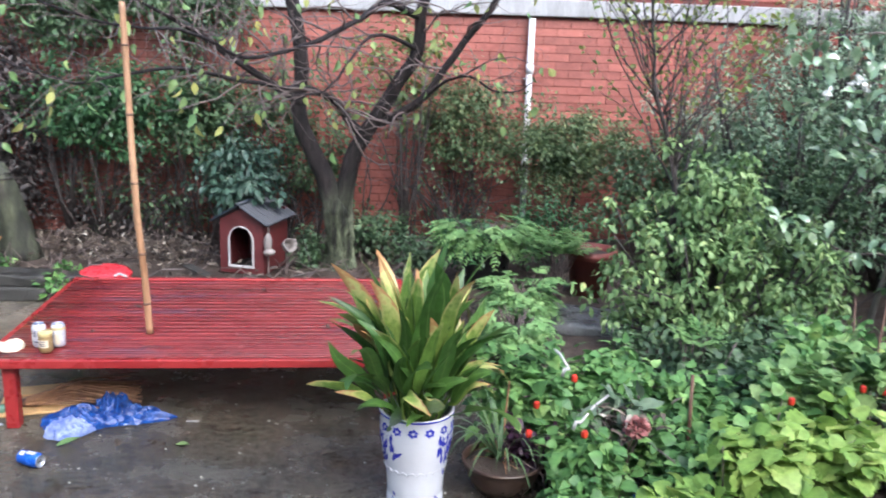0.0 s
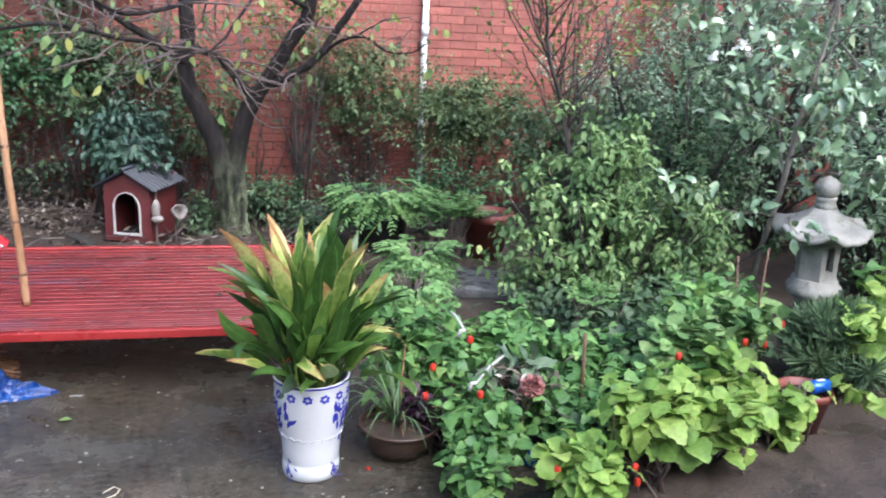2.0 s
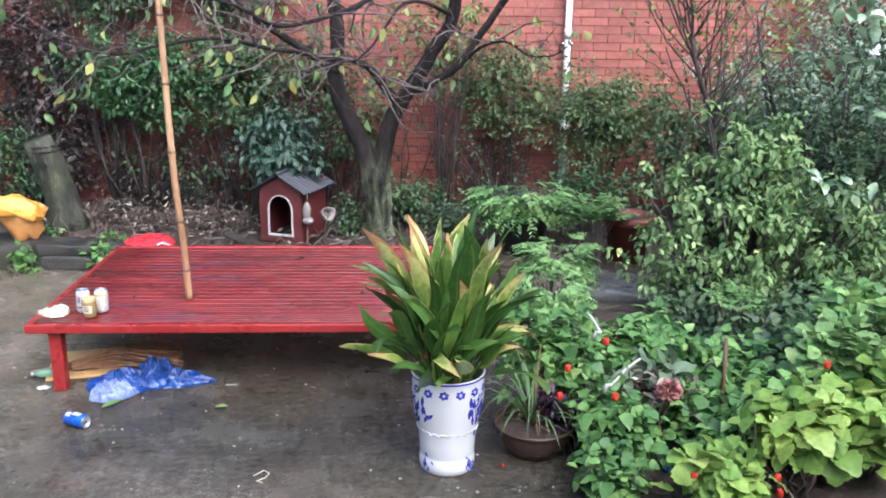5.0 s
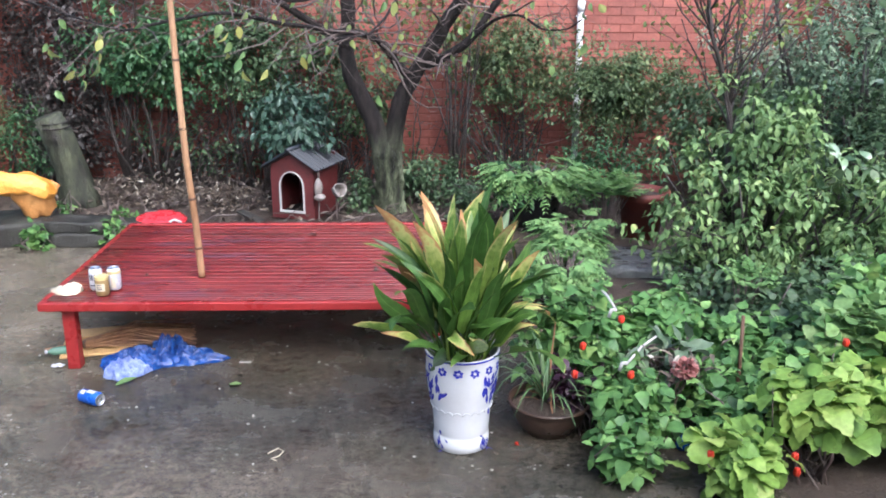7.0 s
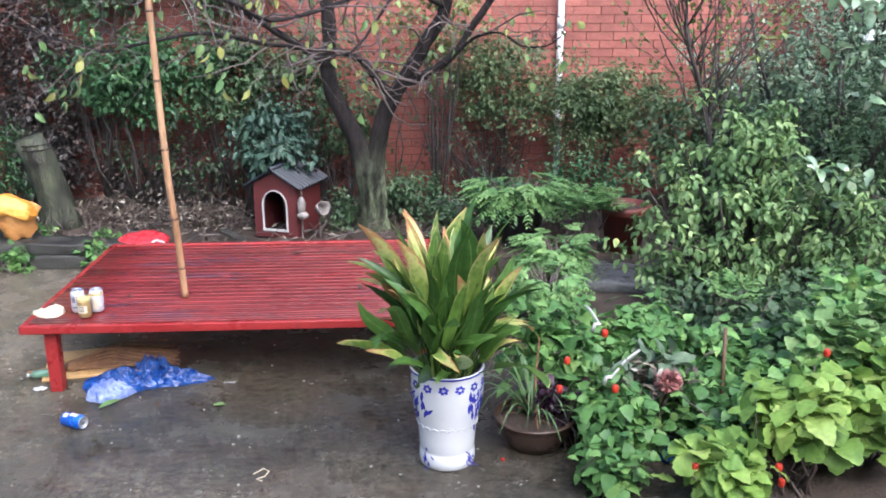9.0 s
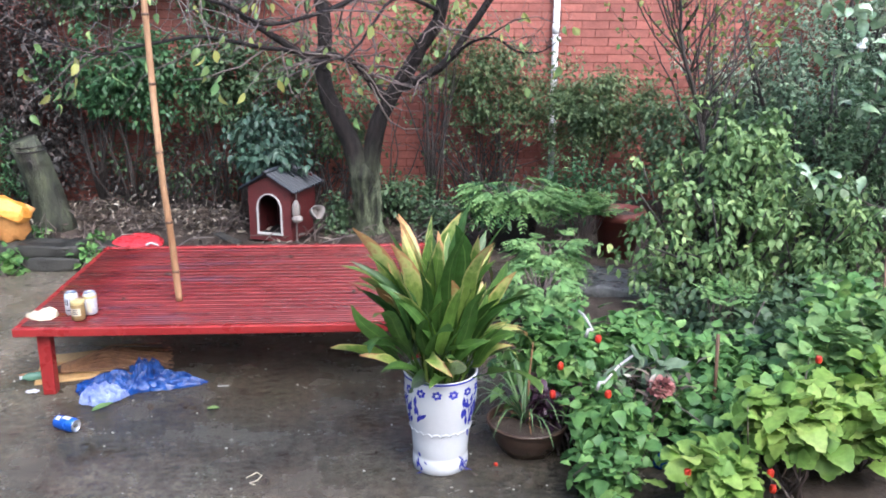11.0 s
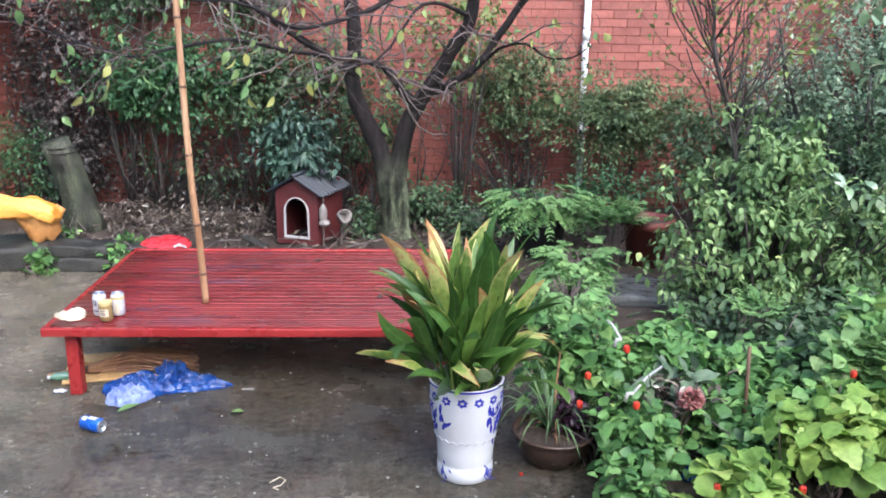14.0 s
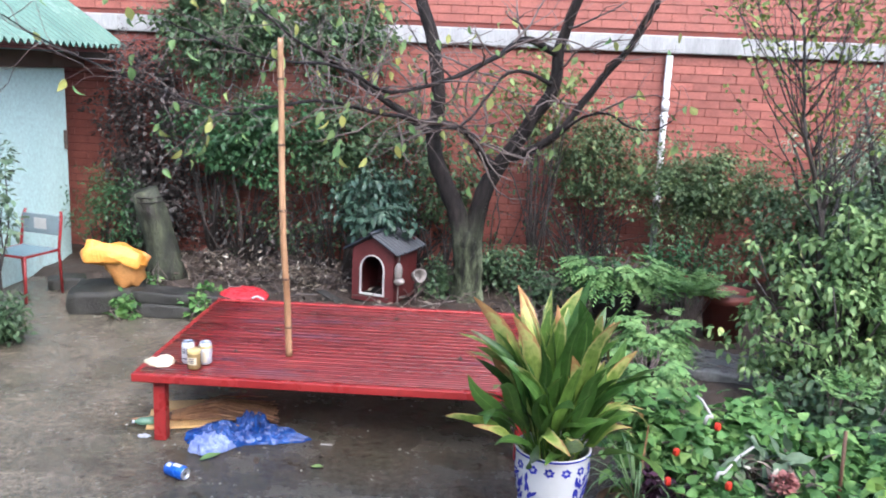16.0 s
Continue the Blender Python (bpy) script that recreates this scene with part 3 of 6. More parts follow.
# ---- shed at the end of the yard ----
shed = thing("shed", (-4.2, 7.0, 0, 0, 0, 0), "small shed with mint green rendered wall and green corrugated roof", "shed")
part("wall", Geo().box(-2.4, 0, -4.4, 0.72, 0, 1.93, 0.01), M_MINT, shed)
part("fascia", Geo().box(0.004, 0.05, -4.4, 1.0, 1.78, 1.92, 0.006), M_TIMBER, shed, "dark timber eaves board")
part("rafter_end", Geo().box(-0.3, 0.36, 0.9, 0.98, 1.86, 1.93, 0.006), M_TIMBER, shed)
g = Geo()
verts, faces, cols = [], [], 440
for i in range(cols + 1):
    y = -4.5 + 5.62 * i / cols
    h = 0.022 * math.sin(2 * math.pi * y / 0.105)
    for thick in (0, -0.006):
        verts += [(0.42, y, 1.985 + h + thick), (-1.4, y, 3.28 + h + thick)]
for i in range(cols):
    a = 4 * i
    faces += [(a, a + 4, a + 5, a + 1), (a + 2, a + 3, a + 7, a + 6), (a, a + 2, a + 6, a + 4)]
faces += [(0, 1, 3, 2), (4 * cols, 4 * cols + 2, 4 * cols + 3, 4 * cols + 1)]
part("roof", g.add(verts, faces), M_GREEN_SHEET, shed, "faded green corrugated roof sheet", smooth=False)
part("hinge", Geo().tube([(0.015, 0.66, 1.05), (0.015, 0.66, 1.22)], 0.018, 8), M_TIMBER, shed, "dark rusty bracket")

# ---- red bamboo bed ----
TOP = 0.37
bed = thing("bamboo_bed", (-1.955, 3.93, 0, 0, 0, 2.0), "large low platform bed of red painted bamboo slats, wet with rain", "bed")
BX, BY = 2.06, 1.46
pitch_ = 0.0305
slat = None
count = int((BY - 0.07) / pitch_)
for k in range(count):
    y = 0.045 + k * pitch_
    if slat is None or k % 5 == 0:
        g = Geo()
        pts = [(0.03 + (BX - 0.06) * i / 6, 0, 0.003 * noise.noise(Vector((i, k, 3)))) for i in range(7)]
        g.tube(pts, 0.0162, 8, 0.04)
        g.v = [(x, yy, z * 0.22) for x, yy, z in g.v]
        slat = part("slat", g, M_RED_PAINT, bed, smooth=True)
        slat.matrix_basis = pose(0, y, TOP - 0.0045)
    else:
        share(slat, pose(0, y + 0.002 * math.sin(k * 7.0), TOP - 0.0045 + 0.002 * math.sin(k * 3.1)), bed)
part("front_rail", Geo().box(0, BX, -0.012, 0.022, TOP - 0.046, TOP - 0.003, 0.006), M_RED_STEEL, bed)
part("back_rail", Geo().box(0, BX, BY - 0.022, BY + 0.012, TOP - 0.046, TOP - 0.003, 0.006), M_RED_STEEL, bed)
for x in (0.0, BX - 0.034):
    part("side_rail", Geo().box(x, x + 0.034, 0.023, BY - 0.023, TOP - 0.045, TOP - 0.002, 0.006), M_RED_STEEL, bed)
for y in (0.38, 0.74, 1.1):
    part("cross_beam", Geo().box(0.036, BX - 0.036, y, y + 0.03, TOP - 0.066, TOP - 0.03, 0.004), M_RED_STEEL, bed)
for x in (0.092, BX - 0.15):
    for y in (0.035, BY - 0.095):
        part("leg", Geo().box(x, x + 0.062, y, y + 0.062, 0, TOP - 0.046, 0.006), M_RED_STEEL, bed)

# bamboo prop standing on the bed
prop = thing("bamboo_pole", (-1.262, 4.325, TOP + 0.002, 0, 0, 0), "upright dry bamboo pole propping a branch, standing on the red bed", "pole")
axis = [(0.0, 0.0, 0), (-0.012, 0, 0.3), (-0.038, 0.01, 0.62), (-0.047, 0.01, 0.95), (-0.052, 0.01, 1.3), (-0.062, 0.02, 1.66)]
joints = (0.16, 0.42, 0.78, 1.12, 1.45)


def along(z):
    for (x0, y0, z0), (x1, y1, z1) in zip(axis, axis[1:]):
        if z <= z1:
            k = (z - z0) / (z1 - z0)
            return (x0 + (x1 - x0) * k, y0 + (y1 - y0) * k, z)
    return axis[-1]


g = Geo()
zs = [i * 0.03 for i in range(56)]
g.tube([along(z) for z in zs], [0.0182 - 0.002 * z + 0.0025 * max(0, 1 - min(abs(z - j) for j in joints) / 0.03) for z in zs], 12, 0.05)
part("cane", g, M_BAMBOO, prop, smooth=True)
for j in joints:
    part("joint", Geo().tube([along(j - 0.006), along(j + 0.006)], 0.0208 - 0.002 * j, 12), M_NODE, prop, "dark bamboo joint", smooth=True)


# ---- tins, jar and wet paper on the bed ----
def tin(m, label, body_material, lying=False):
    t = thing("drink_can", m, label, "can")
    part("body", Geo().lathe([(0.024, 0.003), (0.029, 0.008), (0.033, 0.014), (0.033, 0.104), (0.0275, 0.116)], 24), body_material, t, smooth=True)
    part("rim", Geo().lathe([(0.0275, 0.116), (0.028, 0.119), (0.0265, 0.119), (0.0255, 0.114), (0.002, 0.114)], 24), M_ALU, t, "bare aluminium rim and end", smooth=True)
    part("base", Geo().lathe([(0.001, 0.010), (0.020, 0.008), (0.024, 0.001), (0.025, 0.004)], 24), M_ALU, t, "bare aluminium base", smooth=True)
    part("tab", Geo().box(-0.008, 0.008, -0.012, 0.012, 0.1145, 0.1165, 0.0008), M_ALU, t)
    return t


def wrap_patch(z0, z1, a0, a1, r=0.0334, n=6):
    """A print that follows the round of a tin."""
    verts = [(r * math.cos(radians(a0 + (a1 - a0) * i / n)), r * math.sin(radians(a0 + (a1 - a0) * i / n)), z) for z in (z0, z1) for i in range(n + 1)]
    return Geo().add(verts, [(i, i + 1, i + n + 2, i + n + 1) for i in range(n)])


c = tin((-1.735, 4.115, TOP, 0, 0, 0), "white printed drink can with dark marks standing on the red bed", M_CAN_WHITE)
for a in (-128, -108, -84):
    part("print", wrap_patch(0.058, 0.09, a, a + 13), M_INK, c, "dark unreadable print")
part("print", wrap_patch(0.03, 0.036, -130, -60), M_INK, c)
c = tin((-1.645, 4.12, TOP, 0, 0, 40), "white and bronze drink can standing on the red bed", M_CAN_WHITE)
part("print", wrap_patch(0.09, 0.104, -180, 170, n=30), M_LID, c, "bronze band")
part("print", wrap_patch(0.02, 0.075, -140, -100), M_PAPER, c)
jar = thing("glass_jar", (-1.678, 4.045, TOP, 0, 0, 0), "small amber jar with gold lid and label on the bed", "jar")
part("body", Geo().lathe([(0.001, 0.002), (0.03, 0.002), (0.034, 0.008), (0.034, 0.075), (0.031, 0.084)], 24), M_BREW, jar, smooth=True)
part("lid", Geo().lathe([(0.0325, 0.082), (0.0335, 0.085), (0.0335, 0.099), (0.031, 0.102), (0.001, 0.102)], 24), M_LID, jar, "dull gold screw lid", smooth=True)
lab = part("label", wrap_patch(0.028, 0.066, -140, -50, 0.0345, 8), M_PAPER, jar, "pale printed label")
for z in (0.036, 0.045, 0.056):
    part("line", wrap_patch(z, z + 0.005, -118, -74, 0.0349, 5), M_INK, lab)
part("hinge_wire", Geo().tube([(0.034, -0.004, 0.03), (0.037, -0.004, 0.06), (0.0345, -0.004, 0.09)], 0.0012, 5), M_ALU, jar)


def crumple(nx, ny, wx, wy, height, freq, seed, taper=0.0, smooth_=False):
    """A crumpled sheet with an uneven edge and thickness."""
    verts, faces = [], []
    for j in range(ny + 1):
        for i in range(nx + 1):
            u, v = i / nx * 2 - 1, j / ny * 2 - 1
            d = math.hypot(u, v)
            k = 1 if d < 1e-6 else (max(abs(u), abs(v)) / d)
            u, v = u * k, v * k
            e = 1 + 0.35 * noise.noise(Vector((u * 1.3 + seed, v * 1.3, seed))) + 0.16 * noise.noise(Vector((u * 4 + seed, v * 4, seed)))
            z = abs(noise.fractal(Vector((u * freq, v * freq, seed)), 0.8, 2.1, 4)) * height * (1.15 - 0.75 * min(1, math.hypot(u, v))) * 2
            if smooth_:
                d2 = min(1, math.hypot(u, v))
                q_ = Vector((u * freq * 0.8, v * freq * 0.8, seed))
                folds = 0.3 + 0.55 * noise.noise(q_) + 0.34 * noise.ridged_multi_fractal(q_ * 1.3, 0.9, 2.1, 4, 1.0, 2.0)
                z = height * max(0.02, folds) * (1 - d2 ** 2) ** 0.5 * 0.8
            verts.append((u * wx * e, v * wy * e * (1 - taper * u), 0.004 + z))
    n = nx + 1
    for j in range(ny):
        for i in range(nx):
            faces.append((j * n + i, j * n + i + 1, (j + 1) * n + i + 1, (j + 1) * n + i))
    low = len(verts)
    verts += [(x, y, max(0.0005, z - 0.003)) for x, y, z in verts]
    faces += [tuple(q + low for q in f[::-1]) for f in faces]
    return Geo().add(verts, faces)


p = link("paper_napkin", crumple(26, 20, 0.08, 0.055, 0.05, 2.0, 4.0, 0, True), M_PAPER)
p.matrix_basis = pose(-1.865, 4.085, TOP, 0, 0, 12)
tagged(p, "crumpled cream paper lying wet on the red bed", "paper")

# ---- litter under and before the bed ----
p = thing("plastic_bag", (-1.53, 3.99, 0.001, 0, 0, 0), "crumpled blue plastic bag lying on wet concrete by the bed", "plastic bag")
q = part("film", crumple(110, 84, 0.20, 0.15, 0.085, 3.4, 9.0, 0.2, True), M_BLUE_FILM, p, smooth=False)
q.matrix_basis = pose(0.02, 0.07, 0, 0, 0, 14)
q = part("peak", crumple(70, 60, 0.10, 0.09, 0.15, 2.6, 12.0, 0.2, True), M_BLUE_FILM, p)
q.matrix_basis = pose(0.12, 0.17, 0, 0, 0, 40)
q = part("tail", crumple(90, 60, 0.19, 0.10, 0.06, 3.6, 2.0, 0.3, True), M_BLUE_FILM, p)
q.matrix_basis = pose(0.22, 0.12, 0, 0, 0, -4)
q = part("inner_bag", crumple(64, 48, 0.11, 0.06, 0.11, 3.6, 5.0, 0, True), M_CLEAR_FILM, p, "milky translucent inner bag")
q.matrix_basis = pose(-0.02, -0.085, 0.004, 0, 0, 22)
c = tin(pose(-1.66, 3.62, 0.034, 0, 90, -24), "blue printed drink can lying on the wet concrete", M_CAN_BLUE)
part("print", wrap_patch(0.05, 0.095, 165, 205), M_CAN_WHITE, c, "white patch of print")
part("print", wrap_patch(0.02, 0.045, 185, 225), M_CAN_WHITE, c)
card = thing("cardboard", (-1.76, 4.27, 0.002, 0, 0, 16), "flattened brown wet cardboard lying under the bed", "cardboard")
g = Geo().box(-0.24, 0.14, -0.13, 0.13, 0, 0.012, 0.003)
part("sheet", g, M_CARD, card)
part("flap", Geo().box(-0.2, 0.1, 0.0, 0.1, 0, 0.008, 0.002, pose(0, 0.1, 0.013, 5, 0, 0)), M_CARD, card)
broom = thing("broom", (-1.86, 4.2, 0.022, 0, 0, 16), "old straw broom lying on cardboard under the bed", "broom")
g = Geo()
for k in range(190):
    a = rng.normal() * 0.14
    l = 0.42 + rng.random() * 0.14
    z0 = rng.random() * 0.075
    g.tube([(0, rng.normal() * 0.012, z0 * 0.5), (l * 0.5, math.sin(a) * l * 0.5, z0 + 0.02), (l, math.sin(a) * l * 1.15, z0 * 0.6)], [0.0045, 0.0045, 0.003], 4)
part("straw", g, M_STRAW, broom)
part("binding", Geo().tube([(-0.03, 0, 0.014), (0.05, 0, 0.02)], [0.018, 0.03], 10), M_NODE, broom, smooth=True)
part("handle", Geo().tube([(-0.2, -0.02, 0.012), (-0.1, 0.0, 0.016), (0.0, 0, 0.018)], 0.008, 7), M_STRAW, broom, smooth=True)
b = thing("plastic_bottle", pose(-1.93, 4.14, 0.032, 0, 90, 200) @ Matrix.Scale(0.75, 4), "clear green plastic bottle lying by the bed's leg", "bottle")
m_green, nt, bsdf = nodes_of("green_clear_plastic")
bsdf.inputs["Base Color"].default_value = (0.28, 0.5, 0.36, 1)
bsdf.inputs["Roughness"].default_value, bsdf.inputs["Transmission Weight"].default_value = 0.15, 0.6
part("body", Geo().lathe([(0.001, 0), (0.026, 0.002), (0.03, 0.012), (0.029, 0.05), (0.03, 0.09), (0.022, 0.11), (0.011, 0.125), (0.011, 0.135)], 18), m_green, b, smooth=True)
part("cap", Geo().lathe([(0.0125, 0.133), (0.0125, 0.15), (0.001, 0.15)], 14), M_CAN_WHITE, b, smooth=True)
s_ = link("paper_scrap", crumple(10, 8, 0.035, 0.018, 0.012, 2.0, 7.0), M_CAN_WHITE)
s_.matrix_basis = pose(-1.93, 4.0, 0.001, 0, 0, 10)
tagged(s_, "small white scrap lying on wet concrete", "litter")

# fallen leaves on the yard and on the bed
fallen = [(-1.28, 3.78, 0, 0.06, 20), (-0.98, 3.93, 0, 0.05, 140), (-0.86, 4.15, 0, 0.04, 70), (-0.62, 3.1, 0, 0.05, 10), (-0.66, 3.05, 0, 0.035, 200),
          (0.24, 3.16, 0, 0.03, 50), (-0.35, 4.42, TOP, 0.05, 10), (-0.78, 5.15, TOP, 0.07, 170), (-1.42, 4.75, TOP, 0.05, 70), (-1.3, 4.4, TOP, 0.04, 250),
          (-1.55, 4.32, TOP, 0.035, 15), (-0.3, 3.55, 0, 0.03, 40), (-2.3, 3.9, 0, 0.04, 300), (-2.6, 4.8, 0, 0.05, 80), (-0.1, 4.9, TOP, 0.05, 33)]
tv, tf = leaf_shape((0.03, 0.22, 0.26, 0.15, 0.01), 0.5, -0.2)
leaf_mesh = bpy.data.meshes.new("fallen_leaf")
leaf_mesh.from_pydata([tuple(v) for v in tv] + [(x, y, z + 0.03) for x, y, z in tv], [], list(tf) + [tuple(i + len(tv) for i in f[::-1]) for f in tf])
leaf_mesh.materials.append(G_DEAD)
for x, y, z, size, turn in fallen:
    o = new("fallen_leaf", leaf_mesh)
    o.matrix_basis = Matrix.LocRotScale((x, y, z + 0.003), Euler((0, 0, radians(turn))), (size, size, size))
    tagged(o, "pale dead leaf lying flat and wet", "leaf", "fallen leaves")

green_mesh = leaf_mesh.copy()
green_mesh.materials.clear()
green_mesh.materials.append(G_AUTUMN)
for x, y, size, turn in ((-1.56, 3.78, 0.10, -60), (-1.02, 3.80, 0.07, 250)):
    o = new("fallen_leaf", green_mesh)
    o.matrix_basis = Matrix.LocRotScale((x, y, 0.003), Euler((0, 0, radians(turn))), (size, size, size))
    tagged(o, "yellow-green fallen leaf lying on wet concrete", "leaf", "fallen leaves")
strip = link("paper_strip", Geo().box(-0.03, 0.03, -0.006, 0.006, 0, 0.004, 0.001), M_TRIM)
strip.matrix_basis = pose(-1.0, 4.06, 0.001, 0, 0, 4)
tagged(strip, "small white paper strip lying on wet concrete", "litter")
line = [(x - 0.09, y + 0.18, z) for x, y, z in ((-0.62, 2.98, 0.004), (-0.585, 3.02, 0.006), (-0.56, 3.0, 0.004), (-0.57, 2.96, 0.005), (-0.6, 2.94, 0.004), (-0.575, 2.925, 0.004))]
tagged(link("string", Geo().tube(line, 0.0025, 6), M_PAPER), "short curl of white string on wet concrete", "string")
for x, y, col in ((0.322, 3.25, M_FLOWER),):
    o = link("fallen_petal", Geo().blob((0, 0, 0.006), (0.013, 0.009, 0.006), 0.2, 4, 2), col)
    o.matrix_basis = pose(x, y, 0, 0, 0, x * 300)
    tagged(o, "scarlet fallen petal on wet concrete", "petal", "fallen petals")
fruit = thing("yellow_fruit", (0.83, 3.1, 0.0, 0, 0, 0), "small yellow fruit fallen at the edge of the leaves", "fruit")
part("flesh", Geo().blob((0, 0, 0.022), (0.022, 0.02, 0.02), 0.06, 2, 3), M_LID, fruit, smooth=True)
part("stalk", Geo().tube([(0.015, 0, 0.035), (0.05, 0.02, 0.05), (0.1, 0.05, 0.11)], 0.002, 5), M_TWIG, fruit)
lump = thing("blue_bottle", pose(1.0, 3.2, 0.028, 0, 90, 60) @ Matrix.Scale(0.8, 4), "dark blue plastic bottle lying under the leaves", "bottle")
part("body", Geo().lathe([(0.001, 0), (0.03, 0.002), (0.034, 0.012), (0.034, 0.1), (0.02, 0.125), (0.012, 0.13), (0.012, 0.14)], 18), M_BLUE_FILM, lump, smooth=True)
part("cap", Geo().lathe([(0.014, 0.138), (0.014, 0.155), (0.001, 0.155)], 14), M_CAN_WHITE, lump, smooth=True)
grit_ = thing("grit", (0, 4, 0, 0, 0, 0), "small stones and crumbs scattered over the wet concrete", "gravel")
grit_["kind"] = "stuff"
g = Geo()
grng = random.Random(5)
for k in range(150):
    x, y = grng.uniform(-3.4, 0.9), grng.uniform(2.6, 6.0)
    r = grng.uniform(0.003, 0.009)
    g.blob((x, y - 4, r * 0.5), (r, r * grng.uniform(0.6, 1), r * 0.6), 0.3, 3, 1)
part("stones", g, M_STONE, grit_, kind="stuff")

# ---- dog house ----
house = thing("dog_house", (-1.36, 6.76, 0.05, 0, 0, -19), "dark red wooden dog house with arched doorway and black roof", "dog house")
W, D, HE, HA = 0.37, 0.44, 0.43, 0.525


def arch(width, spring, top, n=10):
    pts = [(-width / 2, 0.0), (-width / 2, spring)]
    for i in range(1, n):
        a = math.pi * (1 - i / n)
        pts.append((width / 2 * math.cos(a), spring + (top - spring) * math.sin(a)))
    return pts + [(width / 2, spring), (width / 2, 0.0)]


def arched_front(width, he, ha, inner, z0, thick):
    """A gabled board with an arched hole."""
    outer = []
    for x, z in inner:
        if z <= 0:
            outer.append((-width / 2 if x < 0 else width / 2, 0))
        else:
            side = x / (abs(inner[0][0]) or 1)
            side = max(-1, min(1, side * 1.02))
            ox = side * width / 2
            oz = he + (ha - he) * (1 - abs(side)) if z > inner[1][1] else he * 0.75
            outer.append((ox, oz))
    n = len(inner)
    verts = [(x, 0, z0 + z) for x, z in inner] + [(x, 0, z) for x, z in outer]
    verts += [(x, thick, z) for x, _, z in verts]
    faces = []
    for i in range(n - 1):
        faces.append((i, i + n, i + n + 1, i + 1))
        faces.append((i + 2 * n, i + 1 + 2 * n, i + n + 1 + 2 * n, i + n + 2 * n))
        faces.append((i, i + 1, i + 1 + 2 * n, i + 2 * n))
    faces.append((0, n - 1, 2 * n - 1, n))
    return Geo().add(verts, faces)


door = arch(0.20, 0.2, 0.31)
g = arched_front(W, HE, HA, door, 0.065, 0.015).moved(pose(W / 2, 0, 0))
front = part("front_wall", g, M_KENNEL, house)
g = Geo()
trim = arch(0.220, 0.2, 0.322)
verts, faces = [], []
for (x, z), (x2, z2) in zip(door, trim):
    verts += [(W / 2 + x * 0.985, -0.012, 0.067 + z), (W / 2 + x2, -0.012, 0.063 + z2), (W / 2 + x * 0.985, 0.004, 0.067 + z), (W / 2 + x2, 0.004, 0.063 + z2)]
for i in range(len(door) - 1):
    a = 4 * i
    faces += [(a, a + 4, a + 5, a + 1), (a + 1, a + 5, a + 7, a + 3), (a, a + 2, a + 6, a + 4)]
g.add(verts, faces).box(W / 2 - 0.112, W / 2 + 0.112, -0.012, 0.004, 0.052, 0.068)
part("door_trim", g, M_TRIM, house, "white arched door trim")
part("side_wall", Geo().box(W - 0.015, W, 0.016, D, 0, HE, 0.002), M_KENNEL, house)
part("side_wall", Geo().box(0, 0.015, 0.016, D, 0, HE, 0.002), M_KENNEL, house)
part("back_wall", Geo().box(0.016, W - 0.016, D - 0.015, D, 0, HE + 0.05, 0.002), M_KENNEL, house)
part("floor", Geo().box(0.016, W - 0.016, 0.016, D - 0.016, 0.005, 0.02), M_VOID, house)
for side in (-1, 1):
    g = Geo()
    verts, faces = [], []
    n = 60
    for i in range(n + 1):
        y = -0.05 + (D + 0.1) * i / n
        h = 0.011 * math.sin(2 * math.pi * i / 6)
        for t in (0.0, -0.008):
            verts += [(W / 2, y, HA + 0.03 + h + t), (W / 2 + side * (W / 2 + 0.06), y, HE - 0.015 + h + t)]
    for i in range(n):
        a = 4 * i
        faces += [(a, a + 4, a + 5, a + 1), (a + 2, a + 3, a + 7, a + 6), (a + 1, a + 5, a + 7, a + 3)]
    faces += [(0, 1, 3, 2), (4 * n, 4 * n + 2, 4 * n + 3, 4 * n + 1)]
    part("roof_slope", g.add(verts, faces), M_TILE, house, "ribbed black roof sheet")
part("ridge", Geo().tube([(W / 2, -0.055, HA + 0.035), (W / 2, D + 0.055, HA + 0.035)], 0.018, 8), M_TILE, house, smooth=True)

# pale containers hung beside the dog house
jug = thing("plastic_jug", (-0.965, 6.62, 0.05, 0, 0, 10), "dirty white plastic scoop hanging on a stake by the dog house", "jug")
part("stake", Geo().tube([(0, 0.03, 0), (0.005, 0.03, 0.4)], 0.008, 6), M_TWIG, jug)
part("body", Geo().blob((0, 0, 0.27), (0.034, 0.03, 0.08), 0.1, 2.0, 3), M_PALE, jug, smooth=True)
part("lip", Geo().blob((0.008, -0.015, 0.2), (0.045, 0.035, 0.03), 0.12, 3.0, 3), M_PALE, jug, smooth=True)
jug = thing("plastic_pot", (-0.835, 6.66, 0.05, 0, 0, 0), "pale battered plastic pot on a stake by the dog house", "pot")
part("stake", Geo().tube([(0, 0.04, 0), (0, 0.03, 0.28)], 0.008, 6), M_TWIG, jug)
part("body", Geo().lathe([(0.001, 0.0), (0.04, 0.004), (0.05, 0.05), (0.056, 0.09), (0.05, 0.088), (0.036, 0.02)], 14, lambda r, z, a: (r * (1 + 0.08 * math.sin(3 * a)), 0.006 * math.sin(2 * a)),
     pose(-0.0, 0, 0.235, 70, 10, 30)), M_PALE, jug, smooth=True)
d = link("plank", Geo().box(-0.12, 0.12, -0.04, 0.04, 0, 0.014, 0.003), M_SLAB)
d.matrix_basis = pose(-1.52, 6.66, 0.075, 0, 12, -35)
tagged(d, "short grey plank lying on soil beside the dog house", "plank")

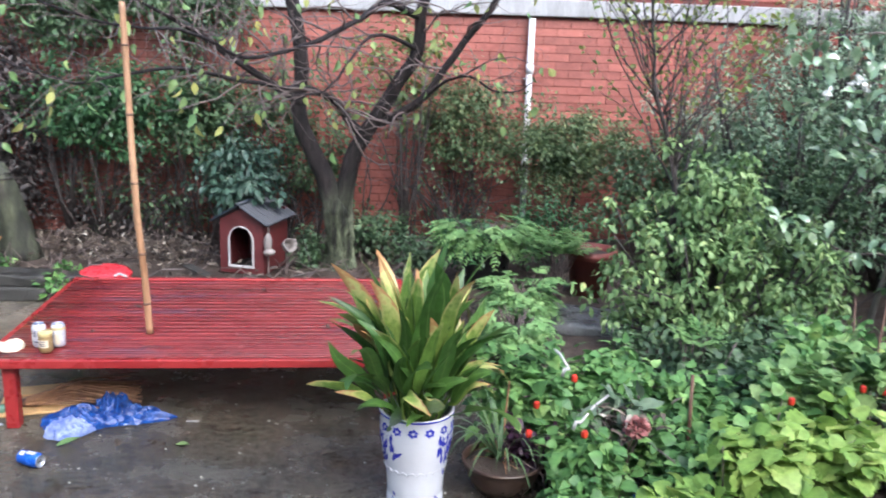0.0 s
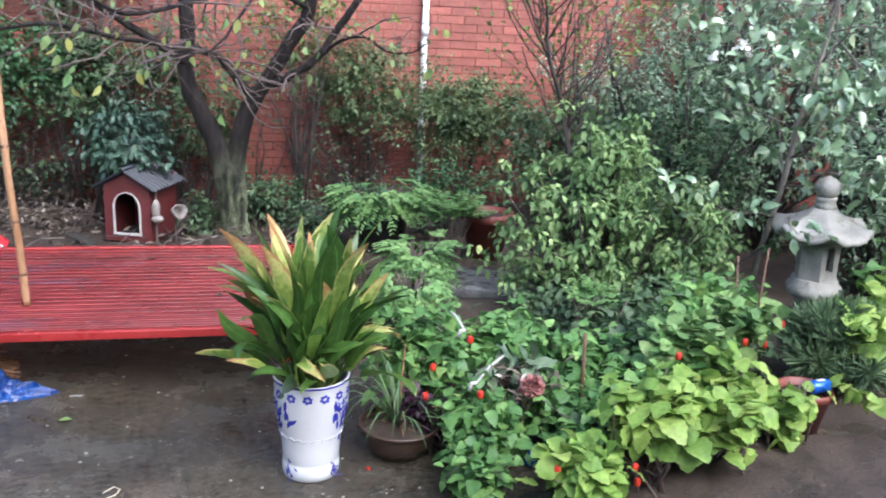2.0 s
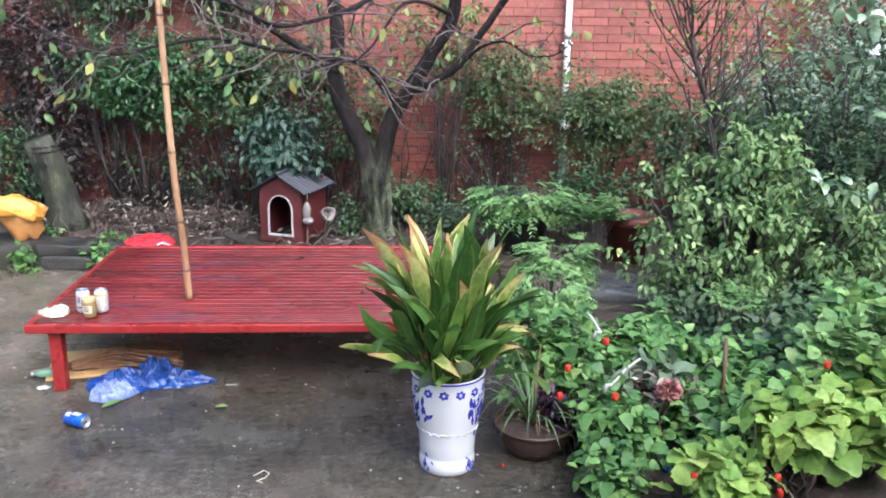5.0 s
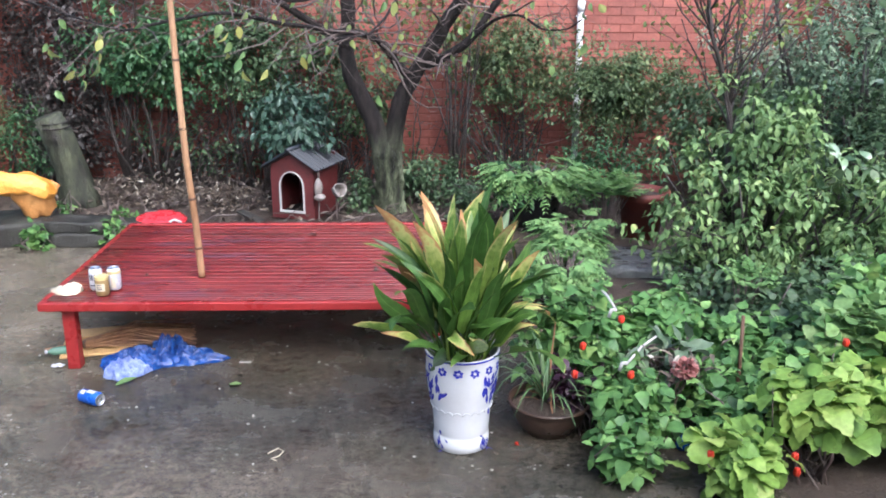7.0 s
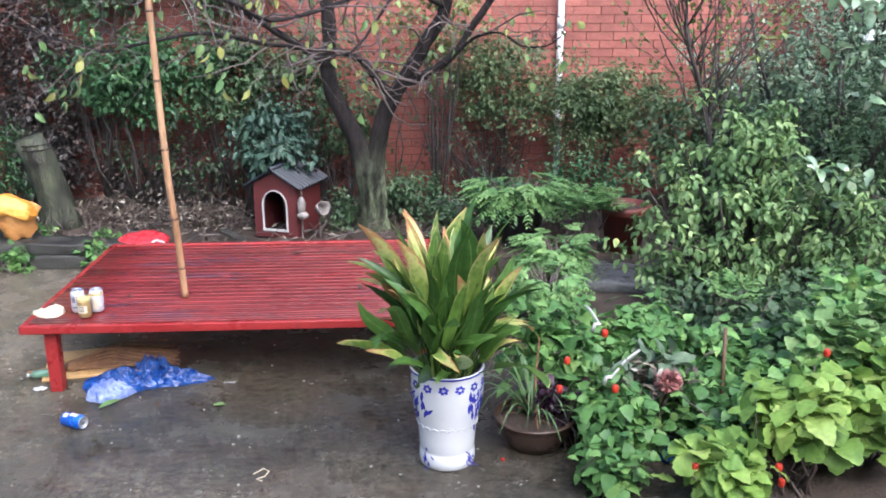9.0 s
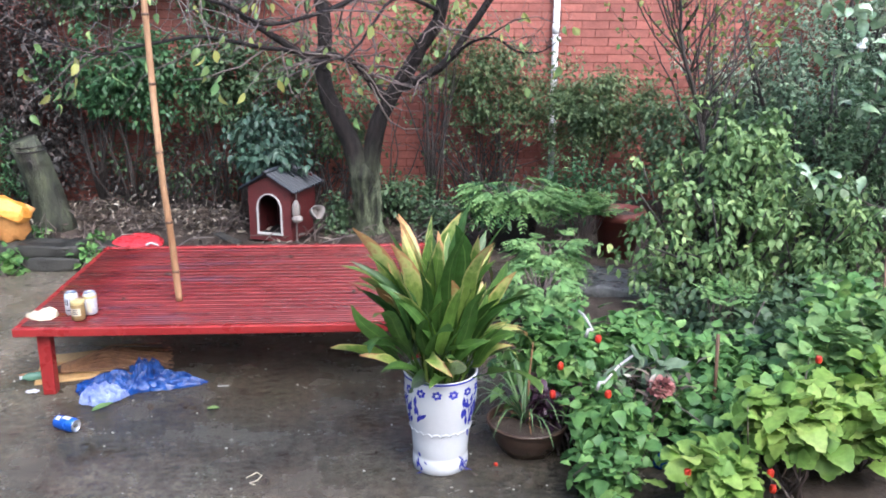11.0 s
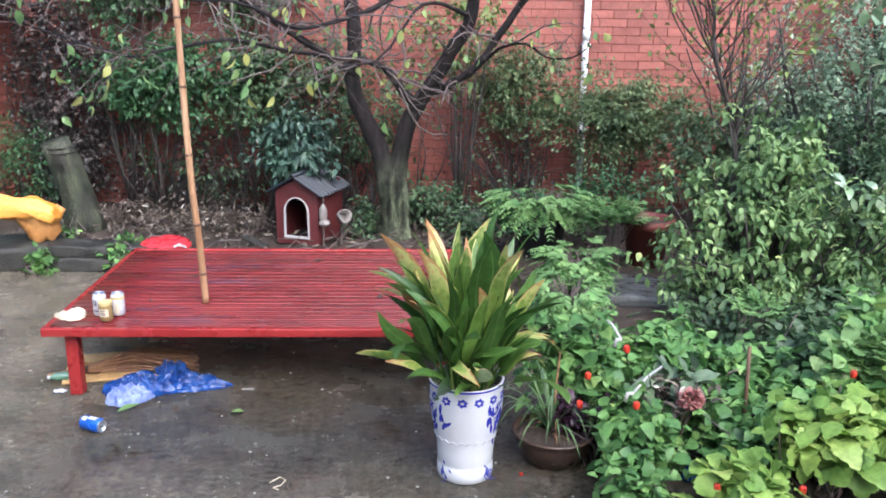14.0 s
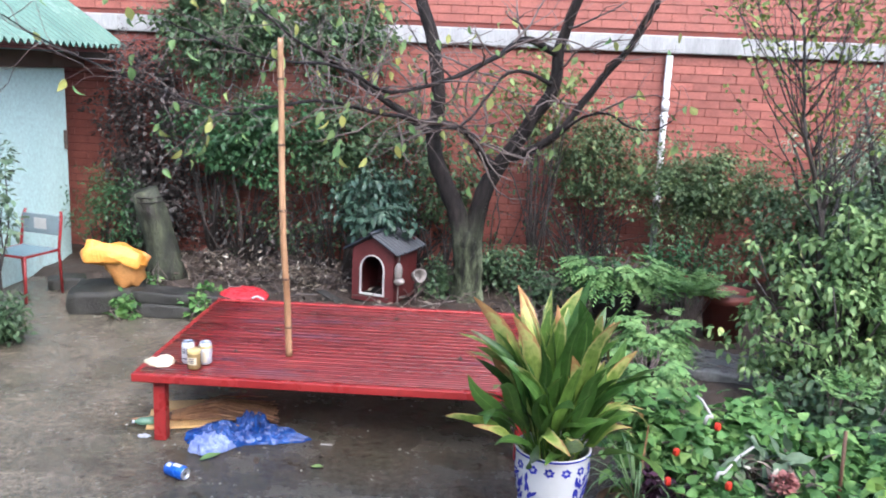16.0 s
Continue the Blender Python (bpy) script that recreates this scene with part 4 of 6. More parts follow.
# ---- slabs, sack, stump and basin at the bed's far end ----
def slab(m, wx, wy, wz, seed, label):
    bm = bmesh.new()
    bmesh.ops.create_cube(bm, size=1)
    bmesh.ops.subdivide_edges(bm, edges=bm.edges[:], cuts=5, use_grid_fill=True)
    for v in bm.verts:
        q = Vector((v.co.x * wx, v.co.y * wy, v.co.z * wz))
        edge = 1 - 0.06 * max(0, abs(v.co.x) + abs(v.co.y) + abs(v.co.z) - 0.98) / 0.5
        v.co = q * edge + noise.noise_vector(q * 7 + Vector((seed, 0, 0))) * 0.012
    o = link("stone_slab", Geo().mesh(bm), M_SLAB)
    o.matrix_basis = m
    return tagged(o, label, "stone", "stones at the bed edge")


slab(pose(-2.67, 6.16, 0.045, 0, 0, 2), 0.44, 0.24, 0.10, 1, "dark squared stone slab, lower one of two")
slab(pose(-2.69, 6.19, 0.135, 0, 1, -1), 0.46, 0.24, 0.085, 2, "dark mossy stone slab laid on another")
slab(pose(-3.16, 6.24, 0.085, 3, -3, 12), 0.52, 0.42, 0.18, 3, "large dark flat rock at the edge of the bed")
slab(pose(-2.3, 6.38, 0.06, 0, 0, 8), 0.36, 0.2, 0.12, 4, "dark stone slab half sunk in soil")
slab(pose(-3.75, 6.75, 0.04, 0, 0, 30), 0.3, 0.2, 0.1, 5, "small dark stone by the shed")

sack = thing("plastic_sack", (-3.02, 6.24, 0.175, 0, 0, 8), "filled orange woven plastic sack slumped on a rock", "sack")
g = Geo()
prof = [(0.01, 0.0), (0.06, 0.004), (0.085, 0.03), (0.11, 0.08), (0.135, 0.14), (0.152, 0.19), (0.165, 0.225), (0.12, 0.26), (0.02, 0.27)]
g.lathe(prof, 36, lambda r, z, a: (r * (1 + 0.14 * noise.noise(Vector((math.cos(a) * 2, math.sin(a) * 2, z * 9))) + 0.05 * math.sin(7 * a + z * 30)), 0.012 * math.sin(4 * a)))
g.v = [(x * 1.12 + 0.25 * (0.2 - z) * 0.5 + 0.012 * math.sin(z * 60 + x * 25), y * 0.82 + 0.01 * math.sin(z * 50 + x * 40), z) for x, y, z in g.v]
part("body", g, M_SACK_CLOTH, sack, "tan woven sack cloth", smooth=True)
bm = bmesh.new()
bmesh.ops.create_cube(bm, size=2)
bmesh.ops.subdivide_edges(bm, edges=bm.edges[:], cuts=9, use_grid_fill=True)
for v in bm.verts:
    u = v.co.normalized().lerp(v.co, 0.45)
    crease = 0.016 * noise.fractal(Vector((u.x * 1.8, u.y * 1.8, u.z * 3)), 0.9, 2.2, 3) + 0.005 * math.sin(u.x * 5 + u.z * 7)
    v.co = Vector((u.x * 0.245, u.y * 0.15, u.z * (0.082 - 0.012 * u.x) + crease * 1.5 - 0.03 * u.x * u.x)) * (1 + crease * 2)
q = part("folded_mouth", Geo().mesh(bm), M_SACK, sack, "folded bright orange mouth of the sack", smooth=True)
q.matrix_basis = pose(-0.06, -0.03, 0.255, -12, 9, 4)
stump = thing("tree_stump", (-3.06, 7.08, 0.03, 0, 0, 0), "leaning mossy cut tree stump bound with wire", "stump")
pts = [(0.04, 0, -0.05), (0.03, 0, 0.1), (0.0, -0.02, 0.33), (-0.06, -0.06, 0.6), (-0.105, -0.095, 0.785)]
part("trunk", Geo().tube(pts, [0.175, 0.14, 0.122, 0.11, 0.108], 22, 0.3), M_TRUNK, stump, smooth=True)
for z, x in ((0.70, -0.082), (0.74, -0.09)):
    part("wire", Geo().tube([(x + 0.12 * math.cos(a), -0.075 + 0.12 * math.sin(a), z + 0.01 * math.sin(a)) for a in [i * math.pi / 8 for i in range(17)]], 0.006, 5), M_VOID, stump)
basin = thing("plastic_basin", (-2.17, 6.45, 0.085, 4, 0, 0), "upturned red plastic basin lying on the soil", "basin")
part("bowl", Geo().lathe([(0.001, 0.055), (0.13, 0.054), (0.17, 0.042), (0.188, 0.015), (0.2, 0.0), (0.205, 0.012), (0.19, 0.028)], 36), M_RED_PLASTIC, basin, smooth=True)
part("rope", Geo().tube([(0.12, -0.15, 0.05), (0.15, -0.12, 0.06), (0.19, -0.1, 0.035), (0.21, -0.12, 0.012)], 0.01, 6), M_TRIM, basin, "white cord")

# ---- old chair and leafy shrub near the shed ----
chair = thing("metal_chair", (-3.93, 6.42, 0, 0, 0, -14), "old rusty red metal chair with blue slat seat by the shed", "chair")
for x in (-0.19, 0.19):
    part("leg", Geo().tube([(x, -0.19, 0), (x, -0.18, 0.36)], 0.012, 8), M_RED_STEEL, chair, smooth=True)
    part("back_post", Geo().tube([(x, 0.2, 0), (x, 0.18, 0.36), (x, 0.22, 0.6), (x * 0.92, 0.235, 0.66)], 0.012, 8), M_RED_STEEL, chair, smooth=True)
part("seat_frame", Geo().tube([(-0.19, -0.18, 0.36), (0.19, -0.18, 0.36), (0.19, 0.18, 0.36), (-0.19, 0.18, 0.36), (-0.19, -0.18, 0.36)], 0.011, 8), M_RED_STEEL, chair)
M_SLATBLUE = plain("pale_blue_strip", (0.2, 0.3, 0.33), 0.4)
for k in range(8):
    x = -0.16 + 0.045 * k
    part("seat_slat", Geo().box(x, x + 0.02, -0.18, 0.18, 0.366, 0.374, 0.002), M_SLATBLUE, chair, "pale blue seat strip")
part("backrest", Geo().box(-0.18, 0.18, 0.2, 0.215, 0.47, 0.63, 0.006), plain("grey_board", (0.16, 0.2, 0.22), 0.5), chair, "grey backrest board")
part("sticker", Geo().box(-0.06, 0.06, 0.194, 0.1985, 0.51, 0.6, 0.001), M_TRIM, chair, "white and orange sticker")

# ---- porcelain pot with the broad-leaved plant ----
POT = (0.087, 3.275)
pot = thing("porcelain_pot", pose(*POT, 0) @ Matrix.Diagonal((1.055, 1.055, 1.03, 1)), "tall white porcelain planter painted with blue flowers and bamboo", "plant pot")
outline = [(0.102, 0.0), (0.110, 0.006), (0.112, 0.03), (0.110, 0.062), (0.107, 0.068), (0.110, 0.076), (0.112, 0.12), (0.116, 0.165), (0.125, 0.21), (0.135, 0.26),
           (0.142, 0.305), (0.144, 0.345), (0.1425, 0.385), (0.1425, 0.40), (0.146, 0.412), (0.146, 0.418), (0.142, 0.421), (0.135, 0.418), (0.132, 0.40), (0.130, 0.33)]


def pot_radius(z):
    for (r0, z0), (r1, z1) in zip(outline, outline[1:]):
        if z0 <= z <= z1:
            return r0 + (r1 - r0) * (z - z0) / max(1e-6, z1 - z0)
    return 0.14


body = part("body", Geo().lathe(outline, 56), M_PORCELAIN, pot, smooth=True)
part("lip_line", Geo().lathe([(0.1465, 0.410), (0.1473, 0.4135), (0.1465, 0.418)], 56), M_BLUE, pot, "thin blue rim line", smooth=True)
part("soil", Geo().blob((0, 0, 0.36), (0.128, 0.128, 0.025), 0.2, 4, 3), M_SOIL, pot, smooth=True)
scal = Geo()
for k in range(22):
    a = 2 * math.pi * k / 22
    arc = [(a + 0.1425 * (i / 6 - 0.5) * 2, 0.178 + 0.014 * math.sin(math.pi * i / 6)) for i in range(7)]
    scal.tube([((pot_radius(z) + 0.0005) * math.cos(b), (pot_radius(z) + 0.0005) * math.sin(b), z) for b, z in arc], 0.0022, 5)
part("relief_band", scal, M_PORCELAIN, pot, "raised scalloped band", smooth=True)


def stroke(g, a, z, da, dz, width, n=6):
    """A painted petal or blade that follows the pot's round side, laid 1 mm proud."""
    verts = []
    length = math.hypot(da * 0.13, dz)
    for i in range(n + 1):
        t = i / n
        w = width * math.sin(math.pi * min(0.97, t * 0.9 + 0.05))
        for s_ in (-1, 1):
            aa = a + da * t - s_ * w * dz / length / 0.13
            zz = z + dz * t + s_ * w * da * 0.13 / length
            r = pot_radius(zz) + 0.0012
            verts.append((r * math.cos(aa), r * math.sin(aa), zz))
    g.add(verts, [(2 * i, 2 * i + 1, 2 * i + 3, 2 * i + 2) for i in range(n)])


def painted_flower(a, z, size):
    g = Geo()
    for k in range(6):
        t = k * math.pi / 3 + 0.3
        stroke(g, a + 0.25 * size / 0.13 * math.cos(t), z + 0.25 * size * math.sin(t), size / 0.13 * math.cos(t) * 0.75, size * math.sin(t) * 0.75, size * 0.34)
    part("painted_flower", g, M_BLUE, pot, "blue painted flower")


def painted_bamboo(a, z, size, lean):
    g = Geo()
    stroke(g, a - lean * 0.1, z + size, lean * 0.25, -size * 1.9, 0.0018)
    spray = part("painted_bamboo", g, M_BLUE, pot, "blue painted bamboo leaves")
    for k in range(17):
        x, y = rng.normal() * size * 0.55, rng.normal() * size * 0.75
        fan = (rng.random() - 0.5) * 1.3 + lean * 0.4
        g = Geo()
        stroke(g, a + (x + lean * y * -0.4) / 0.13, z + y, math.sin(fan) * size * 0.75 / 0.13, -math.cos(fan) * size * 0.8, size * 0.13)
        part("painted_leaf", g, M_BLUE, spray)


for k in range(14):
    painted_flower(2 * math.pi * k / 14 + 0.1, 0.370, 0.019)
for k, a in enumerate((-2.55, -0.75, 0.6, 2.2)):
    painted_bamboo(a, 0.285, 0.058, 1 if k % 2 else -1)
    painted_bamboo(a + 0.22 * (1 if k % 2 else -1), 0.325, 0.036, -1)
    painted_bamboo(a + 0.1, 0.045, 0.028, 1)


def blade_mesh(length, width, bend, twist, seed):
    """One broad blade on its stalk; it rises and then arches over. UV y runs to the tip."""
    n, verts, faces, uv = 12, [], [], []
    x = z = 0.0
    sway = 0.10 * math.sin(seed * 2.3 + 0.7)
    tilt = 0.03
    for i in range(n + 1):
        t = i / n
        stalk = 0.34
        u = max(0.0, (t - stalk) / (1 - stalk))
        w = 0.005 if t < stalk else width * 0.5 * math.sin(math.pi * u ** 0.74) ** 0.62 * (1 - 0.2 * u) + 0.002
        tw = twist * t
        wave = 0.014 * math.sin(9 * t + seed) * (t > stalk)
        for s_ in (-1, 0, 1):
            fold = abs(s_) * w * 0.3
            verts.append((x + fold * -math.cos(tilt) * 0.5 + s_ * w * math.sin(tw) * 0.7, s_ * w * math.cos(tw) + wave + sway * t * t, z + fold * 0.6 + s_ * w * sway * 1.5 + 0.18 * w * s_ * math.sin(15 * t + 2 * seed)))
            uv.append((s_ * 0.5 + 0.5, t))
        tilt += bend / n * (0.3 + 1.9 * t * t)
        x += math.sin(tilt) * length / n
        z += math.cos(tilt) * length / n
    for i in range(n):
        a = 3 * i
        faces += [(a, a + 1, a + 4, a + 3), (a + 1, a + 2, a + 5, a + 4)]
    data = bpy.data.meshes.new("blade")
    data.from_pydata(verts, [], faces)
    layer = data.uv_layers.new(name="along")
    for loop in data.loops:
        layer.data[loop.index].uv = uv[loop.vertex_index]
    data.shade_smooth()
    data.materials.append(G_BLADE)
    return data


plant = thing("broad_leaved_plant", (*POT, 0.38, 0, 0, 0), "dense upright plant with broad green blades, tips yellow and brown", "plant")
upright = [blade_mesh(0.60 + 0.03 * (k % 5), 0.074 + 0.011 * (k % 4), 0.2 + 0.13 * (k % 5), 0.9 * math.sin(k * 1.7), k) for k in range(9)]
arching = [blade_mesh(0.50 + 0.03 * (k % 5), 0.072 + 0.010 * (k % 4), 0.4 + 0.24 * (k % 5), 1.0 * math.sin(k * 1.7), k + 3.3) for k in range(9)]
low = [blade_mesh(0.30 + 0.035 * k, 0.07 + 0.008 * (k % 3), 1.1 + 0.4 * k, 0.4 * (-1) ** k, k + 7.1) for k in range(4)]
prng = random.Random(11)
for k in range(150):
    turn = k * 137.5 + prng.uniform(-15, 15)
    ring = (k / 150) ** 0.6
    if k < 66:
        data, lean, size = upright[k % 9], prng.uniform(0, 13), prng.uniform(0.66, 1.08)
    elif k < 120:
        data, lean, size = arching[k % 9], prng.uniform(6, 24) if k % 6 else prng.uniform(40, 60), prng.uniform(0.75, 1.05)
    else:
        data, lean, size = low[k % 4], prng.uniform(12, 38), prng.uniform(0.8, 1.1)
    o = bpy.data.objects.new("blade", data)
    scene.collection.objects.link(o)
    o.parent = plant
    r = 0.015 + 0.075 * ring
    a = radians(turn)
    o.matrix_basis = Matrix.LocRotScale((r * math.cos(a), r * math.sin(a), 0.0), (Matrix.Rotation(a + prng.uniform(-0.5, 0.5), 3, "Z") @ Matrix.Rotation(radians(lean), 3, "Y") @ Matrix.Rotation(radians(prng.uniform(-100, 100)), 3, "Z")).to_euler(), (size * prng.uniform(0.85, 1.1), size * prng.uniform(0.7, 1.15), size))

# ---- clay bowl with strappy plant ----
bowl = thing("clay_bowl", pose(0.47, 3.4, 0) @ Matrix.Diagonal((1.14, 1.14, 1, 1)), "wide shallow brown glazed clay bowl on wet concrete", "plant pot")
part("body", Geo().lathe([(0.07, 0.0), (0.095, 0.0), (0.12, 0.04), (0.145, 0.1), (0.152, 0.128), (0.157, 0.132), (0.157, 0.142), (0.148, 0.144), (0.143, 0.12), (0.13, 0.1)], 40), M_BOWL, bowl, smooth=True)
part("soil", Geo().blob((0, 0, 0.112), (0.142, 0.142, 0.022), 0.25, 5, 3), M_SOIL, bowl, smooth=True)
strap = thing("strap_leaved_plant", (0.46, 3.39, 0.12, 0, 0, 0), "thin plant with arching grassy leaves and dry stems in a bowl", "plant")
g = Geo()
for k in range(34):
    a, l = prng.uniform(0, 6.28), prng.uniform(0.14, 0.38)
    h = prng.uniform(0.06, 0.27)
    w = prng.uniform(0.004, 0.008)
    side = Vector((-math.sin(a), math.cos(a), 0))
    pts = [Vector((math.cos(a) * l * t, math.sin(a) * l * t, h * math.sin(2.6 * t) * 1.1)) for t in (0, 0.2, 0.4, 0.6, 0.8, 1.0)]
    verts = []
    for i, p in enumerate(pts):
        ww = w * (1 - (i / 5) ** 2) + 0.0006
        verts += [p - side * ww, p + Vector((0, 0, -0.002)), p + side * ww]
    g.add(verts, [q for i in range(5) for q in ((3 * i, 3 * i + 1, 3 * i + 4, 3 * i + 3), (3 * i + 1, 3 * i + 2, 3 * i + 5, 3 * i + 4))])
part("grass_tuft", g, G_STRAP, strap, smooth=True)
g = Geo()
for k in range(26):
    a, l = prng.uniform(0, 6.28), prng.uniform(0.05, 0.14)
    g.tube([(0, 0, 0), (math.cos(a) * l * 0.5, math.sin(a) * l * 0.5, prng.uniform(0.02, 0.1)), (math.cos(a) * l, math.sin(a) * l, prng.uniform(0, 0.07))], 0.0016, 4)
g.tube([(0, 0, 0), (0.01, 0.01, 0.2), (0.02, 0, 0.38)], [0.006, 0.005, 0.003], 5)
part("dry_stems", g, M_STRAW, strap)

# ---- low leafy plants before the lantern and shrubs ----
def flower_on(root, base, at, size=0.021):
    g = Geo()
    at = Vector(at) - Vector(base)
    for k in range(5):
        a = k * 1.257 + at.x * 9
        g.blob(at + Vector((math.cos(a) * size * 0.32, math.sin(a) * size * 0.32, -size * 0.15)), (size * 0.34, size * 0.34, size * 0.85), 0.15, 2, 2)
    part("flower", g, M_FLOWER, root, "scarlet closed flower", smooth=True)


def mallow(base, centre, radii, clumps, per, size, material, shape, label, blooms=()):
    root, heads = shrub("leafy_plant", label, "plant", base, centre, radii, clumps, per, 0.08, size * 1.2, shape, material, droop=0.32, hollow=0.2,
                        stem=0.006, stems=16, group="low leafy plants", zmin=0.06)
    for at in blooms:
        flower_on(root, base, at)
    return root


GREEN = "bushy fresh green heart-leaved plant, dripping with rain"
LIME = "yellow-green broad-leaved plant spilling over the wet concrete"
mallow((0.66, 3.6, 0), (0.62, 3.62, 0.36), (0.26, 0.28, 0.24), 67, 12, 0.064, G_MALLOW, HEART, GREEN + ", scarlet flowers", [(0.60, 3.38, 0.40), (0.75, 3.36, 0.53)])
mallow((0.95, 3.75, 0.03), (1.0, 3.8, 0.32), (0.34, 0.28, 0.2), 67, 12, 0.064, G_MALLOW, HEART, GREEN)
mallow((1.35, 3.7, 0.03), (1.36, 3.72, 0.28), (0.32, 0.28, 0.2), 69, 12, 0.061, G_MALLOW, HEART, GREEN)
mallow((0.8, 3.28, 0.0), (0.78, 3.22, 0.22), (0.2, 0.2, 0.19), 49, 8, 0.067, G_MALLOW, HEART, GREEN + ", scarlet flower", [(0.745, 3.1, 0.40), (0.55, 3.25, 0.33)])
mallow((0.74, 3.05, 0.0), (0.74, 3.0, 0.12), (0.15, 0.12, 0.11), 29, 8, 0.058, G_MALLOW, HEART, "small green trailing plant on the wet concrete")
mallow((1.2, 3.3, 0.0), (1.2, 3.28, 0.22), (0.26, 0.2, 0.16), 46, 10, 0.061, G_MALLOW, HEART, GREEN)
mallow((1.55, 3.35, 0.0), (1.58, 3.34, 0.28), (0.3, 0.24, 0.2), 58, 12, 0.064, G_MALLOW, HEART, GREEN, [(1.42, 3.05, 0.2), (1.62, 3.02, 0.32)])
mallow((1.15, 2.92, 0.0), (1.14, 2.86, 0.17), (0.19, 0.12, 0.15), 30, 7, 0.085, G_LIME, ROUND, LIME, [(1.0, 2.84, 0.2)])
mallow((1.45, 3.0, 0.0), (1.48, 3.02, 0.36), (0.22, 0.14, 0.14), 36, 7, 0.088, G_LIME, ROUND, LIME, [(1.31, 2.83, 0.2), (1.33, 2.84, 0.13)])
mallow((1.85, 3.2, 0.0), (1.82, 3.15, 0.3), (0.22, 0.18, 0.2), 40, 8, 0.085, G_LIME, ROUND, LIME, [(1.78, 2.95, 0.36)])
mallow((1.7, 3.42, 0.03), (1.72, 3.42, 0.46), (0.22, 0.16, 0.15), 26, 7, 0.085, G_PALE, ROUND, "pale green broad-leaved plant standing tall among green leaves", [(1.62, 3.2, 0.5)])
mallow((2.05, 3.5, 0.03), (2.02, 3.48, 0.56), (0.18, 0.14, 0.18), 20, 7, 0.08, G_PALE, ROUND, "pale green broad-leaved plant growing round thin sticks", [(2.0, 3.34, 0.5), (2.22, 3.42, 0.55)])
mallow((2.75, 3.75, 0.03), (2.85, 3.66, 0.44), (0.15, 0.1, 0.07), 14, 6, 0.085, G_LIME, ROUND, "yellow-green shoots lying over the dwarf pine")
mallow((1.95, 3.7, 0.03), (1.95, 3.72, 0.42), (0.28, 0.26, 0.3), 67, 11, 0.064, G_MALLOW, HEART, GREEN + ", scarlet flowers", [(1.98, 3.46, 0.45), (2.2, 3.5, 0.42), (1.8, 3.48, 0.4)])
mallow((1.72, 4.05, 0.03), (1.75, 4.1, 0.26), (0.4, 0.3, 0.18), 67, 11, 0.055, G_HEDGE, HEART, GREEN)
mallow((2.3, 4.0, 0.03), (2.3, 4.0, 0.24), (0.3, 0.3, 0.2), 56, 11, 0.055, G_HEDGE, HEART, GREEN)
mallow((2.26, 3.36, 0.0), (2.24, 3.32, 0.16), (0.17, 0.1, 0.13), 22, 7, 0.076, G_LIME, ROUND, "yellow-green plant beside the red clay pot")
mallow((3.4, 3.95, 0.03), (3.45, 4.0, 0.4), (0.32, 0.24, 0.16), 45, 8, 0.080, G_LIME, ROUND, "yellow-green broad-leaved plant below the stone lantern", [(3.05, 3.66, 0.23)])
mallow((3.85, 4.5, 0.03), (3.9, 4.6, 0.38), (0.4, 0.4, 0.3), 67, 8, 0.080, G_MALLOW, HEART, GREEN)
mallow((2.6, 4.3, 0.03), (2.5, 4.25, 0.28), (0.2, 0.2, 0.2), 40, 11, 0.061, G_MALLOW, HEART, GREEN)
root, _ = shrub("purple_plant", "dark purple-leaved plant behind the clay bowl", "plant", (0.62, 3.42, 0), (0.6, 3.4, 0.2), (0.16, 0.14, 0.14), 40, 8, 0.05, 0.06, OVATE, G_PURPLE, stem=0.005, zmin=0.05)

shrub("broad_leaf_plant", "low plant with large dull grey-green leaves", "plant", (0.98, 3.42, 0.0), (0.98, 3.36, 0.37), (0.14, 0.07, 0.05), 7, 5, 0.05, 0.135, OVATE,
      leafy("dull_broad_leaf", [(0, (0.05, 0.085, 0.05)), (0.6, (0.12, 0.17, 0.10)), (1, (0.22, 0.27, 0.17))], 0.4, 0.2), droop=0.3, stem=0.006, stems=7)

# faded flower head, white pipes and stake among the leaves
f_ = thing("faded_hydrangea", (0.97, 3.3, 0.0, 0, 0, 0), "faded pink flower head with dry brown leaves", "flower")
pos = unit(rng.normal(size=(120, 3))) * np.array([0.036, 0.034, 0.028]) + np.array([0.99, 3.22, 0.37])
leaves("flower_head", pos, pos - np.array([0.99, 3.22, 0.35]), np.tile([0, 0, 1.0], (120, 1)) + rng.normal(size=(120, 3)) * 0.5, np.full(120, 0.022), ROUND, M_PINK, f_, (0.97, 3.3, 0))
pos = np.array([0.98, 3.33, 0.36]) + rng.normal(size=(60, 3)) * np.array([0.1, 0.06, 0.03])
leaves("dry_leaves", pos, rng.normal(size=(60, 3)), np.tile([0, 0, 1.0], (60, 1)), np.full(60, 0.07), NARROW, G_DEAD, f_, (0.97, 3.3, 0), kind="stuff")
part("stem", Geo().tube([(0, 0, 0), (0.01, -0.03, 0.2), (0.03, -0.08, 0.32)], 0.006, 6), M_TWIG, f_)
